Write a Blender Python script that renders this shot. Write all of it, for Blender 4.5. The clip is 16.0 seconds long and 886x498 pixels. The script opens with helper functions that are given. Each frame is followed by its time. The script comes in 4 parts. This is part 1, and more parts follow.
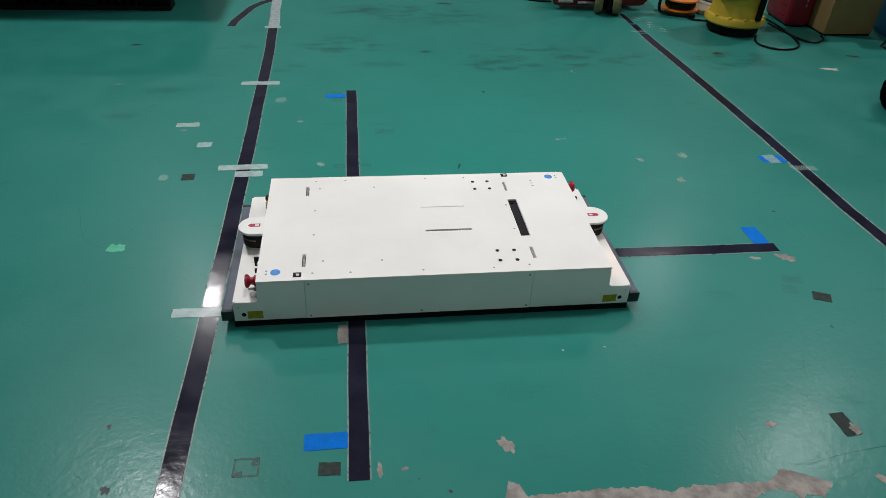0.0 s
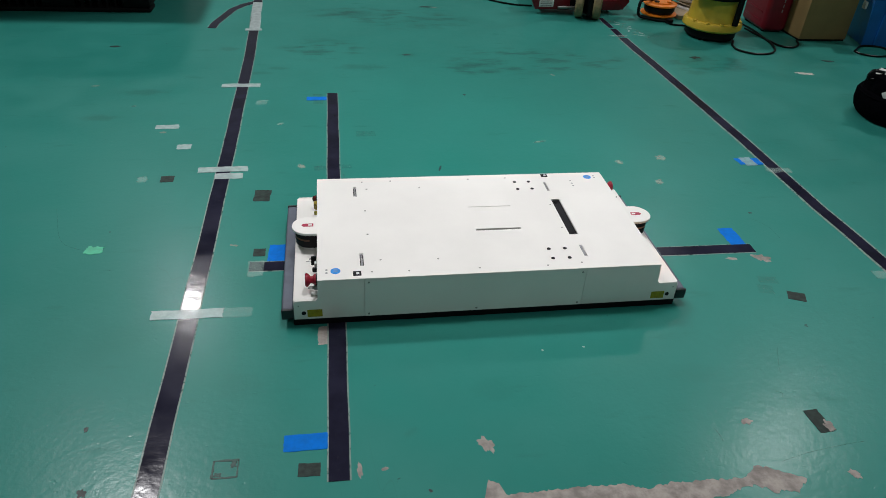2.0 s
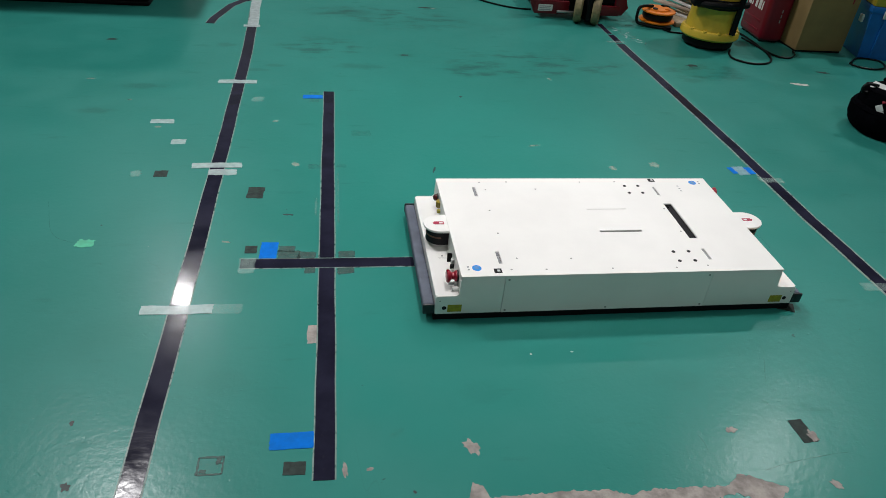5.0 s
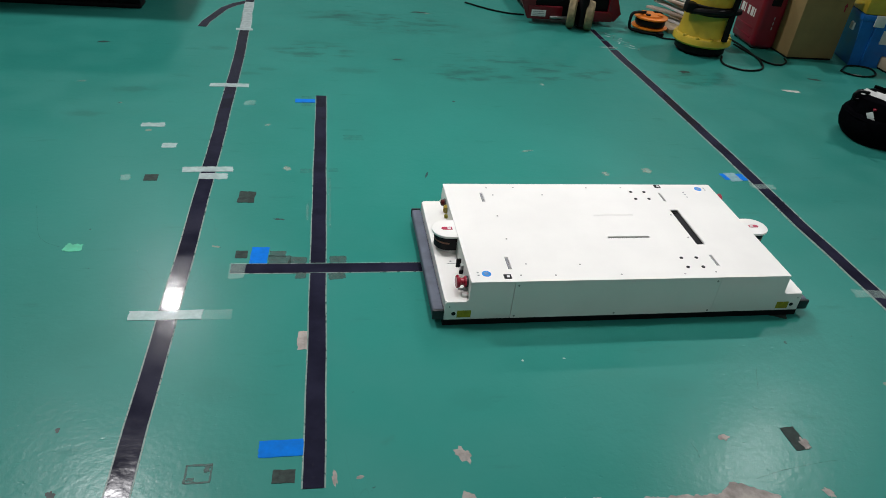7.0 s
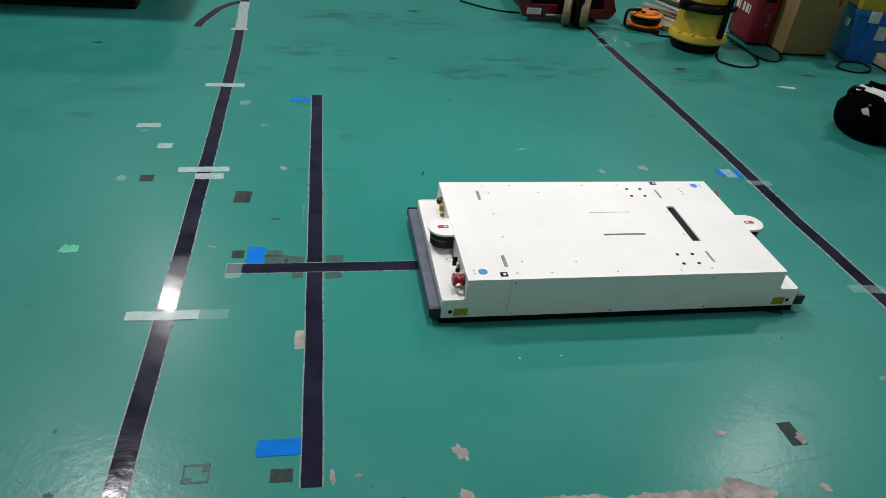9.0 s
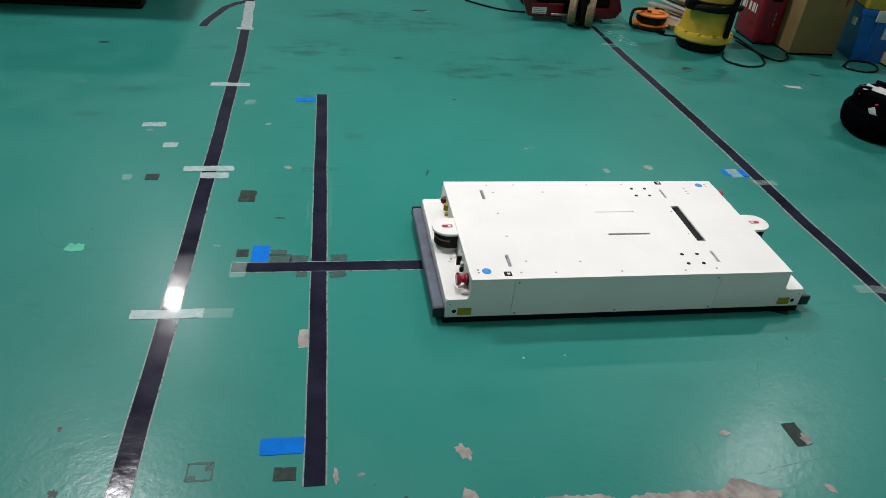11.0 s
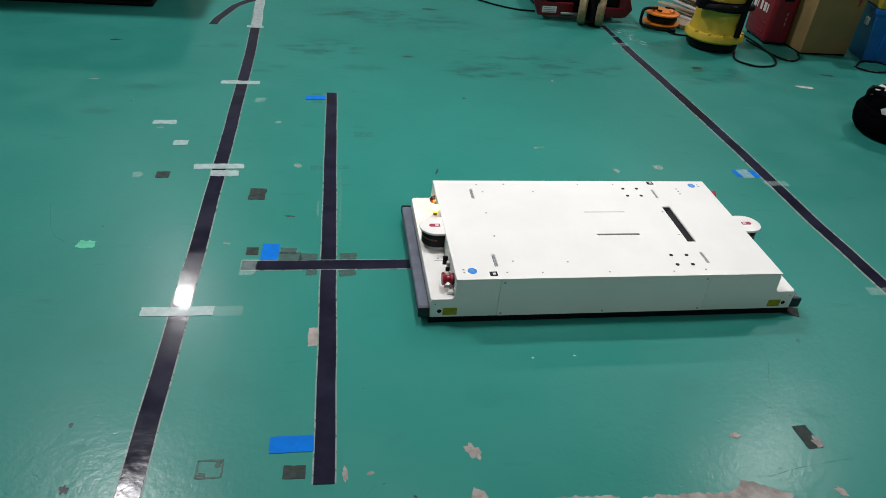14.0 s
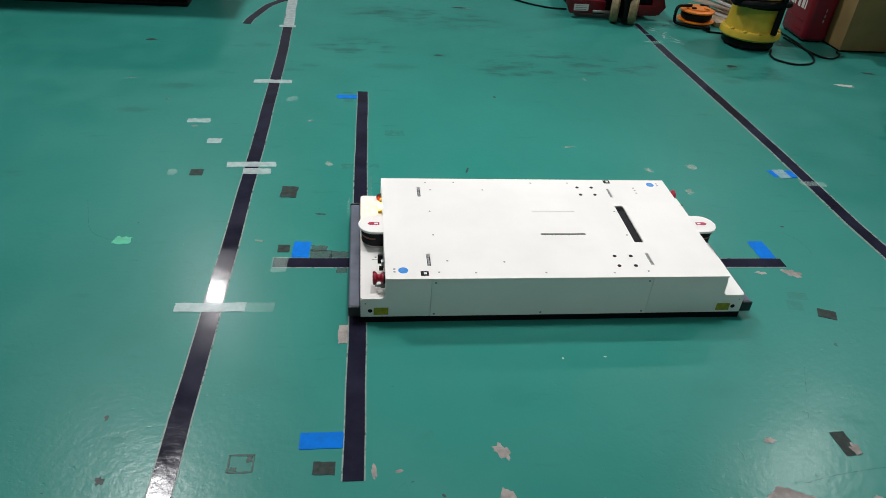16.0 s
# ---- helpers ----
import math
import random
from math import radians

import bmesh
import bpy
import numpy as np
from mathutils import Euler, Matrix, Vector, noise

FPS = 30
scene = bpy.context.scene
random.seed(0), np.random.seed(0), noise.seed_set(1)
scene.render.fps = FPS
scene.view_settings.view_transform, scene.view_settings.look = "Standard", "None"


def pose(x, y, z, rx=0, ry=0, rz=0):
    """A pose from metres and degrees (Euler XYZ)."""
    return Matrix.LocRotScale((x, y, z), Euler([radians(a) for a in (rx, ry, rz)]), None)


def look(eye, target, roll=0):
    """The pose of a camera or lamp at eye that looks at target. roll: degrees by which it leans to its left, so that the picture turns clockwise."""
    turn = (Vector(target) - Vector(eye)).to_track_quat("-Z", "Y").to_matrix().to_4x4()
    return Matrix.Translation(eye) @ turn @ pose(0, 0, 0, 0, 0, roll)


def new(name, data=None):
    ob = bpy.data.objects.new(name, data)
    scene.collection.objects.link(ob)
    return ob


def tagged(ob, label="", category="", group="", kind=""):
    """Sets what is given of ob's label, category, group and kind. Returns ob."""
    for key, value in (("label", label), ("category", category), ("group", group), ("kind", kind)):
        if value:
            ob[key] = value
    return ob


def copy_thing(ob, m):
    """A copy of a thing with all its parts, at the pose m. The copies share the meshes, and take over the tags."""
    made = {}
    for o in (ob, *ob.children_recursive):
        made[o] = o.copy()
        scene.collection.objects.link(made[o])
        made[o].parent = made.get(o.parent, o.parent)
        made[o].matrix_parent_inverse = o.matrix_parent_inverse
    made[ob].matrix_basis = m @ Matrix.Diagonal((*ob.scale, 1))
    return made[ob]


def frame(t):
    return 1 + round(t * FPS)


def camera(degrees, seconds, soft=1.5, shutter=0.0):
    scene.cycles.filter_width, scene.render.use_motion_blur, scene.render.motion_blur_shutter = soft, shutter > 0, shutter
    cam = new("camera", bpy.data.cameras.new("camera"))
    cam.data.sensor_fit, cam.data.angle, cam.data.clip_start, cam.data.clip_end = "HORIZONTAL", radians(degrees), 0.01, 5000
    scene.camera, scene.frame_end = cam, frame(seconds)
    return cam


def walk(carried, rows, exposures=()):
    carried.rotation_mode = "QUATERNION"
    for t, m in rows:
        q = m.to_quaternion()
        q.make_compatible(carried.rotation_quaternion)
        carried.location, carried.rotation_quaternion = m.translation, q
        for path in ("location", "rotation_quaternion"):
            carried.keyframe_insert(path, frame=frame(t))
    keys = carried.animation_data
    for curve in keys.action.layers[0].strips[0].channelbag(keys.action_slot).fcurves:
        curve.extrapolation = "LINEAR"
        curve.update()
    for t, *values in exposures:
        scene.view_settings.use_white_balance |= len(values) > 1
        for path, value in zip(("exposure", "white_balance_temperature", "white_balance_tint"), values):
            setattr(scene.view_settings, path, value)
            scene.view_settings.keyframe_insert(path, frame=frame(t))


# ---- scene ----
cam = camera(65.1, 16.0, soft=0.8)
PATH = [
    (0, (0.018, -1.907, 1.397), (0.255, -0.288, 0.247), 2.9),
    (0.5, (0.023, -1.911, 1.396), (0.266, -0.291, 0.248), 2.8),
    (1, (0.025, -1.915, 1.398), (0.269, -0.291, 0.255), 2.7),
    (1.5, (0.029, -1.919, 1.399), (0.291, -0.294, 0.263), 2.9),
    (2, (0.026, -1.92, 1.395), (0.311, -0.301, 0.257), 3.7),
    (2.5, (0.021, -1.927, 1.4), (0.317, -0.313, 0.256), 4.0),
    (3, (0.025, -1.928, 1.396), (0.33, -0.318, 0.25), 4.0),
    (3.5, (0.027, -1.931, 1.404), (0.324, -0.322, 0.254), 4.1),
    (6, (0.039, -1.916, 1.402), (0.349, -0.293, 0.274), 6.0),
    (6.5, (0.039, -1.914, 1.402), (0.354, -0.292, 0.275), 5.9),
    (7, (0.04, -1.911, 1.4), (0.361, -0.289, 0.275), 6.0),
    (7.5, (0.043, -1.914, 1.399), (0.368, -0.291, 0.276), 5.9),
    (8, (0.042, -1.915, 1.399), (0.366, -0.295, 0.272), 5.8),
    (8.5, (0.046, -1.915, 1.403), (0.368, -0.297, 0.273), 5.6),
    (9, (0.044, -1.914, 1.4), (0.371, -0.295, 0.273), 5.7),
    (11.5, (0.049, -1.915, 1.4), (0.359, -0.294, 0.27), 5.5),
    (12, (0.049, -1.914, 1.402), (0.359, -0.293, 0.273), 5.5),
    (12.5, (0.047, -1.912, 1.399), (0.353, -0.29, 0.271), 5.6),
    (13, (0.045, -1.912, 1.398), (0.346, -0.29, 0.267), 5.5),
    (13.5, (0.04, -1.91, 1.4), (0.341, -0.29, 0.266), 5.6),
    (14, (0.04, -1.911, 1.399), (0.332, -0.29, 0.265), 5.5),
    (14.5, (0.039, -1.909, 1.399), (0.318, -0.286, 0.265), 5.4),
    (15, (0.038, -1.906, 1.398), (0.294, -0.28, 0.261), 5.0),
    (15.5, (0.037, -1.908, 1.398), (0.27, -0.282, 0.256), 4.6),
    (16, (0.034, -1.908, 1.396), (0.246, -0.28, 0.254), 4.4),
]
walk(cam, [(t, look(eye, target, roll)) for t, eye, target, roll in PATH],
     exposures=[(0, -0.25), (2.0, -0.2), (3.5, -0.14), (6.0, 0.0), (16.0, 0.0)])

# ---- light: two rows of ceiling lamps, and two added lamps ----
world = bpy.data.worlds.new("world")
scene.world = world
world.use_nodes = True
world.node_tree.nodes["Background"].inputs[0].default_value = (0.6, 0.7, 0.75, 1)
world.node_tree.nodes["Background"].inputs[1].default_value = 0.012
# x, y, height, width, length, watts: two side rows and two added lamps between them
LAMPS = [(-2.75, 3.9, 6.8, 0.32, 0.42, 305), (-2.75, 8.3, 6.8, 0.32, 0.42, 160), (6.3, 4.1, 6.8, 0.32, 0.42, 230), (5.75, 8.4, 6.8, 0.32, 0.42, 120),
         # both added and unseen: a low pool lamp, and a fill for the front
         (0.6, 0.45, 4.2, 0.32, 0.42, 20), (1.5, -4.7, 6.8, 0.32, 0.42, 90)]
for lx, ly, lz, wide, long, watts in LAMPS:
    data = bpy.data.lights.new("ceiling_or_fill_lamp", "AREA")
    data.shape, data.size, data.size_y, data.energy, data.color = "RECTANGLE", wide, long, watts, (1.0, 0.985, 0.995)
    if lz < 5:
        data.spread = radians(85)  # narrow beam, for an added pool of light in the middle
    new("ceiling_or_fill_lamp", data).matrix_world = pose(lx, ly, lz)


# ---- materials ----
def shader(name):
    m = bpy.data.materials.new(name)
    m.use_nodes = True
    return m, m.node_tree, m.node_tree.nodes["Principled BSDF"]


def node(tree, kind, **values):
    n = tree.nodes.new(kind)
    for key, value in values.items():
        n.inputs[key].default_value = value
    return n


def noise_at(tree, scale, detail=4, rough=0.55, stretch=(1, 1, 1), shift=(0, 0, 0)):
    co = tree.nodes.new("ShaderNodeTexCoord")
    mp = node(tree, "ShaderNodeMapping", Scale=stretch, Location=shift)
    tree.links.new(co.outputs["Object"], mp.inputs[0])
    n = node(tree, "ShaderNodeTexNoise", Scale=scale, Detail=detail, Roughness=rough)
    tree.links.new(mp.outputs[0], n.inputs["Vector"])
    return n.outputs[0]


def ramp(tree, value, low, high, a=0.0, b=1.0):
    r = node(tree, "ShaderNodeMapRange")
    r.interpolation_type = "SMOOTHSTEP"
    for k, v in zip((1, 2, 3, 4), (low, high, a, b)):
        r.inputs[k].default_value = v
    tree.links.new(value, r.inputs[0])
    return r.outputs[0]


def math_node(tree, op, a, b):
    n = tree.nodes.new("ShaderNodeMath")
    n.operation = op
    for slot, v in ((0, a), (1, b)):
        if isinstance(v, (int, float)):
            n.inputs[slot].default_value = v
        else:
            tree.links.new(v, n.inputs[slot])
    return n.outputs[0]


def mix(tree, fac, a, b):
    n = tree.nodes.new("ShaderNodeMix")
    n.data_type = "RGBA"
    for slot, v in ((0, fac), (6, a), (7, b)):
        if isinstance(v, (int, float)):
            n.inputs[slot].default_value = v
        elif isinstance(v, tuple):
            n.inputs[slot].default_value = (*v, 1)
        else:
            tree.links.new(v, n.inputs[slot])
    return n.outputs[2]


def bump(tree, bsdf, height, strength, distance):
    b = node(tree, "ShaderNodeBump", Strength=strength, Distance=distance)
    tree.links.new(height, b.inputs["Height"])
    tree.links.new(b.outputs[0], bsdf.inputs["Normal"])


def surface(name, colour, rough=0.5, metal=0.0, vary=0.15, scale=12.0, bump_scale=90.0, bump_by=0.1, coat=0.0, dirt=0.0, dirt_colour=(0.05, 0.045, 0.04)):
    """A plain worn surface: two scales of colour change, uneven gloss and fine relief."""
    m, tree, bsdf = shader(name)
    big, fine = noise_at(tree, scale, 5), noise_at(tree, scale * 9, 3)
    dark = tuple(c * (1 - vary) for c in colour)
    light = tuple(min(1, c * (1 + vary * 0.6)) for c in colour)
    tone = mix(tree, ramp(tree, big, 0.3, 0.7), dark, light)
    tone = mix(tree, ramp(tree, fine, 0.62, 0.8, 0, 0.5 * vary + dirt), tone, dirt_colour if dirt else dark)
    tree.links.new(tone, bsdf.inputs["Base Color"])
    tree.links.new(ramp(tree, big, 0.25, 0.75, max(0.02, rough - 0.07), min(1, rough + 0.07)), bsdf.inputs["Roughness"])
    bsdf.inputs["Metallic"].default_value = metal
    bsdf.inputs["Coat Weight"].default_value = coat
    bump(tree, bsdf, noise_at(tree, bump_scale, 3), bump_by, 0.002)
    return m


FILMS = []


def film(name, colour, clear, rough=0.25):
    """Thin see-through sticky tape."""
    m, tree, bsdf = shader(name)
    bsdf.inputs["Base Color"].default_value = (*colour, 1)
    bsdf.inputs["Roughness"].default_value = rough
    see = tree.nodes.new("ShaderNodeBsdfTransparent")
    both = tree.nodes.new("ShaderNodeMixShader")
    tree.links.new(ramp(tree, noise_at(tree, 35, 4), 0.3, 0.75, min(1, clear + 0.07), max(0, clear - 0.07)), both.inputs[0])
    tree.links.new(bsdf.outputs[0], both.inputs[1])
    tree.links.new(see.outputs[0], both.inputs[2])
    bump(tree, bsdf, noise_at(tree, 60, 3), 0.2, 0.002)
    out = tree.nodes["Material Output"]
    tree.links.new(both.outputs[0], out.inputs[0])
    FILMS.append(m)
    return m


def blot(tree, x, y, rx, ry):
    """1 at a spot of the floor, falling to 0 at its rim."""
    co = tree.nodes.new("ShaderNodeTexCoord")
    mp = node(tree, "ShaderNodeMapping", Location=(-x / rx, -y / ry, 0), Scale=(1 / rx, 1 / ry, 0))
    tree.links.new(co.outputs["Object"], mp.inputs[0])
    g = tree.nodes.new("ShaderNodeTexGradient")
    g.gradient_type = "SPHERICAL"
    tree.links.new(mp.outputs[0], g.inputs[0])
    return g.outputs["Fac"]


def floor_paint():
    m, tree, bsdf = shader("green_floor_paint")
    big, mid, fine = noise_at(tree, 0.9, 5), noise_at(tree, 5, 4, 0.55), noise_at(tree, 70, 4)
    tone = mix(tree, ramp(tree, big, 0.3, 0.7), FLOOR_A, FLOOR_B)
    tone = mix(tree, ramp(tree, mid, 0.35, 0.72, 0, 0.34), tone, FLOOR_C)
    # old scuffs: long smears across the hall, a stained band and small black spots
    smear = ramp(tree, noise_at(tree, 3.2, 6, 0.62, (1, 4.5, 1)), 0.6, 0.76)
    tone = mix(tree, math_node(tree, "MULTIPLY", smear, 0.2), tone, (0.012, 0.05, 0.042))
    band = math_node(tree, "ADD", blot(tree, 1.12, 1.98, 0.62, 0.3), blot(tree, 0.55, 2.75, 0.5, 0.3))
    for x, y, rx, ry in ((-0.05, 2.15, 0.35, 0.25), (1.5, 1.95, 0.4, 0.16), (2.3, 1.93, 0.4, 0.2), (0.15, 2.86, 0.4, 0.2), (1.7, 2.95, 0.5, 0.15), (0.85, 1.85, 0.3, 0.15)):
        band = math_node(tree, "ADD", band, blot(tree, x, y, rx, ry))
    band = math_node(tree, "MULTIPLY", ramp(tree, band, 0.05, 0.6), ramp(tree, noise_at(tree, 6, 6, 0.6, (1, 2.5, 1)), 0.46, 0.66))
    tone = mix(tree, math_node(tree, "MULTIPLY", band, 0.48), tone, (0.012, 0.04, 0.036))
    # soft dark smudges, each with a ragged rim
    rim = math_node(tree, "MULTIPLY", math_node(tree, "SUBTRACT", noise_at(tree, 16, 4, 0.6, (1, 1.8, 1), (6, 3, 0)), 0.5), 1.3)
    for x, y, rx, ry in ((-0.583, 2.144, 0.09, 0.05), (-0.38, 1.762, 0.1, 0.03), (-0.292, 1.839, 0.08, 0.035), (0.699, 3.027, 0.09, 0.05), (0.439, 2.059, 0.09, 0.045), (0.142, 2.858, 0.26, 0.13), (0.166, 1.858, 0.2, 0.07),
                         (1.295, 1.968, 0.16, 0.06), (1.489, 1.912, 0.09, 0.06), (2.121, 1.779, 0.1, 0.06), (2.457, 1.993, 0.08, 0.06), (2.398, 1.838, 0.13, 0.06), (0.803, 1.893, 0.2, 0.07), (0.885, 1.795, 0.13, 0.05),
                         (-0.266, -0.543, 0.1, 0.07), (-0.9, 1.5, 0.16, 0.06), (-1.05, 1.2, 0.12, 0.05), (0.42, -0.62, 0.1, 0.06), (1.02, -0.6, 0.12, 0.06)):
        soft = ramp(tree, math_node(tree, "ADD", blot(tree, x, y, rx, ry), rim), 0.1, 0.75)
        soft = math_node(tree, "MULTIPLY", soft, ramp(tree, blot(tree, x, y, rx * 1.2, ry * 1.2), 0.0, 0.3))
        tone = mix(tree, math_node(tree, "MULTIPLY", soft, 0.26 if y > 0 else 0.07), tone, (0.012, 0.05, 0.042))
    spot = ramp(tree, noise_at(tree, 24, 2, 0.5, (1, 1.3, 1), (3, 7, 0)), 0.765, 0.8)
    tone = mix(tree, math_node(tree, "MULTIPLY", spot, 0.7), tone, (0.02, 0.05, 0.045))
    pale = ramp(tree, noise_at(tree, 26, 3, 0.55, (1.2, 1, 1), (11, 2, 0)), 0.775, 0.8)
    tone = mix(tree, math_node(tree, "MULTIPLY", pale, 0.5), tone, (0.4, 0.48, 0.42))
    # thin drag scratches
    scratch = noise_at(tree, 9, 2, 0.4, (1, 0.25, 1), (5, 1, 0))
    line = ramp(tree, math_node(tree, "ABSOLUTE", math_node(tree, "SUBTRACT", scratch, 0.5), 0), 0.0, 0.006, 1, 0)
    line = math_node(tree, "MULTIPLY", line, ramp(tree, noise_at(tree, 1.6, 2, 0.5, (1, 1, 1), (2, 9, 0)), 0.6, 0.68))
    tone = mix(tree, math_node(tree, "MULTIPLY", line, 0.12), tone, (0.02, 0.07, 0.06))
    tree.links.new(tone, bsdf.inputs["Base Color"])
    rough = math_node(tree, "ADD", ramp(tree, mid, 0.3, 0.7, FLOOR_ROUGH - 0.04, FLOOR_ROUGH + 0.06), math_node(tree, "MULTIPLY", smear, 0.12))
    tree.links.new(rough, bsdf.inputs["Roughness"])
    peel = math_node(tree, "ADD", noise_at(tree, 60, 4, 0.6), math_node(tree, "MULTIPLY", noise_at(tree, 24, 3), 1.0))
    dents = math_node(tree, "MULTIPLY", ramp(tree, noise_at(tree, 42, 2, 0.5, (1, 1.6, 1), (4, 4, 0)), 0.66, 0.78), 0.55)
    peel = math_node(tree, "SUBTRACT", peel, dents)
    bump(tree, bsdf, peel, 0.19, 0.0025)
    bsdf.inputs["Specular IOR Level"].default_value = 0.13
    bsdf.inputs["Coat Weight"].default_value = 0.12
    bsdf.inputs["Coat Roughness"].default_value = 0.19
    tree.links.new(bsdf.inputs["Normal"].links[0].from_socket, bsdf.inputs["Coat Normal"])
    return m


FLOOR_A, FLOOR_B, FLOOR_C = (0.022, 0.206, 0.17), (0.029, 0.236, 0.198), (0.042, 0.258, 0.22)
FLOOR_ROUGH = 0.36
M_FLOOR = floor_paint()
M_WALL = surface("wall_paint", (0.32, 0.33, 0.315), 0.75, vary=0.12, scale=1.2, bump_scale=30)
M_CEIL = surface("ceiling_board", (0.2, 0.2, 0.19), 0.85, vary=0.1, scale=1.0, bump_scale=25)
M_WHITE = surface("white_powder_coat", (0.87, 0.853, 0.82), 0.42, vary=0.03, scale=5, bump_scale=420, bump_by=0.06)
M_WHITE2 = surface("white_plastic", (0.78, 0.78, 0.76), 0.35, vary=0.04, scale=14)
M_BLACK = surface("black_steel", (0.005, 0.005, 0.006), 0.55, vary=0.3, scale=10)
M_RUBBER = surface("grey_bumper_foam", (0.105, 0.12, 0.16), 0.62, vary=0.2, scale=18, bump_scale=160, bump_by=0.25)
M_RUBBER_END = surface("bumper_end", (0.014, 0.016, 0.02), 0.45, vary=0.3, scale=20)
# for dark fittings, and for the shade painted inside openings
M_DARK = surface("dark_part_and_opening_shade", (0.02, 0.02, 0.022), 0.7, vary=0.4, scale=40, bump_by=0.4)
M_SLOT = surface("grey_slot", (0.4, 0.4, 0.41), 0.6, vary=0.5, scale=160, bump_by=0.4)
M_STEEL = surface("steel", (0.5, 0.5, 0.5), 0.35, metal=1.0, vary=0.15, scale=30)
M_SCREW = surface("screw_grey", (0.34, 0.34, 0.33), 0.5, metal=0.6, vary=0.3, scale=60)
M_SCAN = surface("scanner_black", (0.01, 0.008, 0.011), 0.5, vary=0.3, scale=30, bump_by=0.02)
M_COPPER = surface("scanner_stripe", (0.36, 0.15, 0.09), 0.45, vary=0.3, scale=50)
M_RED = surface("red_plastic", (0.33, 0.006, 0.026), 0.32, vary=0.2, scale=40)
M_PINK = surface("red_label", (0.4, 0.012, 0.055), 0.45, vary=0.15, scale=60)
M_BLUE_ST = surface("blue_sticker", (0.02, 0.27, 0.75), 0.4, vary=0.12, scale=60)
M_OLIVE = surface("yellow_label", (0.34, 0.31, 0.01), 0.5, vary=0.25, scale=70)
M_GREY = surface("grey_print", (0.3, 0.31, 0.32), 0.6, vary=0.2, scale=80)
M_TAPE = surface("magnetic_guide_tape", (0.0185, 0.0185, 0.035), 0.12, vary=0.35, scale=6, bump_scale=24, bump_by=0.24, dirt=0.06, dirt_colour=(0.06, 0.055, 0.06))
M_EDGE = film("tape_border", (0.55, 0.72, 0.66), 0.62, 0.4)
M_CLEAR = film("clear_tape", (0.76, 0.9, 0.89), 0.52, 0.3)
M_MILKY = film("milky_blue_tape", (0.45, 0.68, 0.76), 0.5, 0.35)
M_LINE = film("gum_line", (0.5, 0.75, 0.66), 0.9, 0.4)
M_CLEAR2 = film("thin_clear_tape", (0.62, 0.86, 0.78), 0.8, 0.3)
M_CLEAR3 = film("barely_seen_tape", (0.74, 0.95, 0.9), 0.87, 0.25)
M_SMOKE = film("grey_residue", (0.06, 0.085, 0.078), 0.42, 0.5)
M_FAINT = film("very_faint_residue", (0.1, 0.2, 0.17), 0.96, 0.5)
M_SMOKE2 = film("faint_residue", (0.08, 0.13, 0.115), 0.87, 0.5)
M_SCRATCH = film("scratch_line", (0.015, 0.05, 0.045), 0.86, 0.5)
M_BLUE = surface("blue_masking_tape", (0.002, 0.175, 0.68), 0.85, vary=0.12, scale=40, bump_scale=120, bump_by=0.3)
M_MINT = surface("mint_tape", (0.05, 0.5, 0.29), 0.45, vary=0.15, scale=40)
M_BARE = surface("bare_concrete", (0.34, 0.305, 0.28), 0.75, vary=0.4, scale=26, bump_scale=90, bump_by=0.6, dirt=0.35, dirt_colour=(0.12, 0.1, 0.09))
M_WORNCHIP = film("thinned_paint", (0.52, 0.6, 0.5), 0.62, 0.6)
M_PALE = surface("pale_chip", (0.5, 0.5, 0.45), 0.7, vary=0.3, scale=50, bump_by=0.4)
M_GREYTAPE = surface("worn_grey_tape", (0.03, 0.046, 0.041), 0.55, vary=0.45, scale=45, bump_by=0.5, dirt=0.1, dirt_colour=(0.05, 0.075, 0.068))
M_PALLET = surface("black_pallet_plastic", (0.004, 0.004, 0.0045), 0.6, vary=0.4, scale=9)
M_YELLOW = surface("yellow_plastic", (0.62, 0.43, 0.04), 0.4, vary=0.16, scale=9, dirt=0.08)
M_ORANGE = surface("orange_plastic", (0.75, 0.2, 0.012), 0.4, vary=0.18, scale=14)
M_CASE = surface("red_case_plastic", (0.18, 0.003, 0.017), 0.4, vary=0.16, scale=10)
M_CARD = surface("cardboard", (0.29, 0.195, 0.078), 0.8, vary=0.12, scale=8, bump_scale=60, bump_by=0.2)
M_CARD2 = surface("pale_carton", (0.48, 0.38, 0.26), 0.8, vary=0.14, scale=8)
M_CRATE = surface("blue_crate_plastic", (0.008, 0.15, 0.52), 0.4, vary=0.15, scale=8)
M_CABLE = surface("black_cable", (0.006, 0.008, 0.008), 0.4, vary=0.3, scale=20)
M_BAG = surface("black_fabric", (0.002, 0.002, 0.003), 1.0, vary=0.4, scale=25, bump_scale=300, bump_by=0.5)
M_JACK = surface("red_paint", (0.14, 0.003, 0.01), 0.4, vary=0.25, scale=12, dirt=0.2)
M_TREAD = surface("worn_wheel_tread", (0.26, 0.2, 0.1), 0.6, vary=0.35, scale=30, dirt=0.3)
M_PAPER = surface("paper", (0.7, 0.7, 0.68), 0.8, vary=0.1, scale=20)
M_WOOD = surface("pale_board", (0.56, 0.44, 0.36), 0.75, vary=0.2, scale=14)
M_LAMPCASE = surface("lamp_case", (0.75, 0.75, 0.74), 0.5, vary=0.05)
M_AMBER = surface("amber_lens", (0.34, 0.24, 0.03), 0.25, vary=0.15, scale=60)
M_REDLENS = surface("dark_red_lens", (0.09, 0.008, 0.008), 0.2, vary=0.2, scale=60)

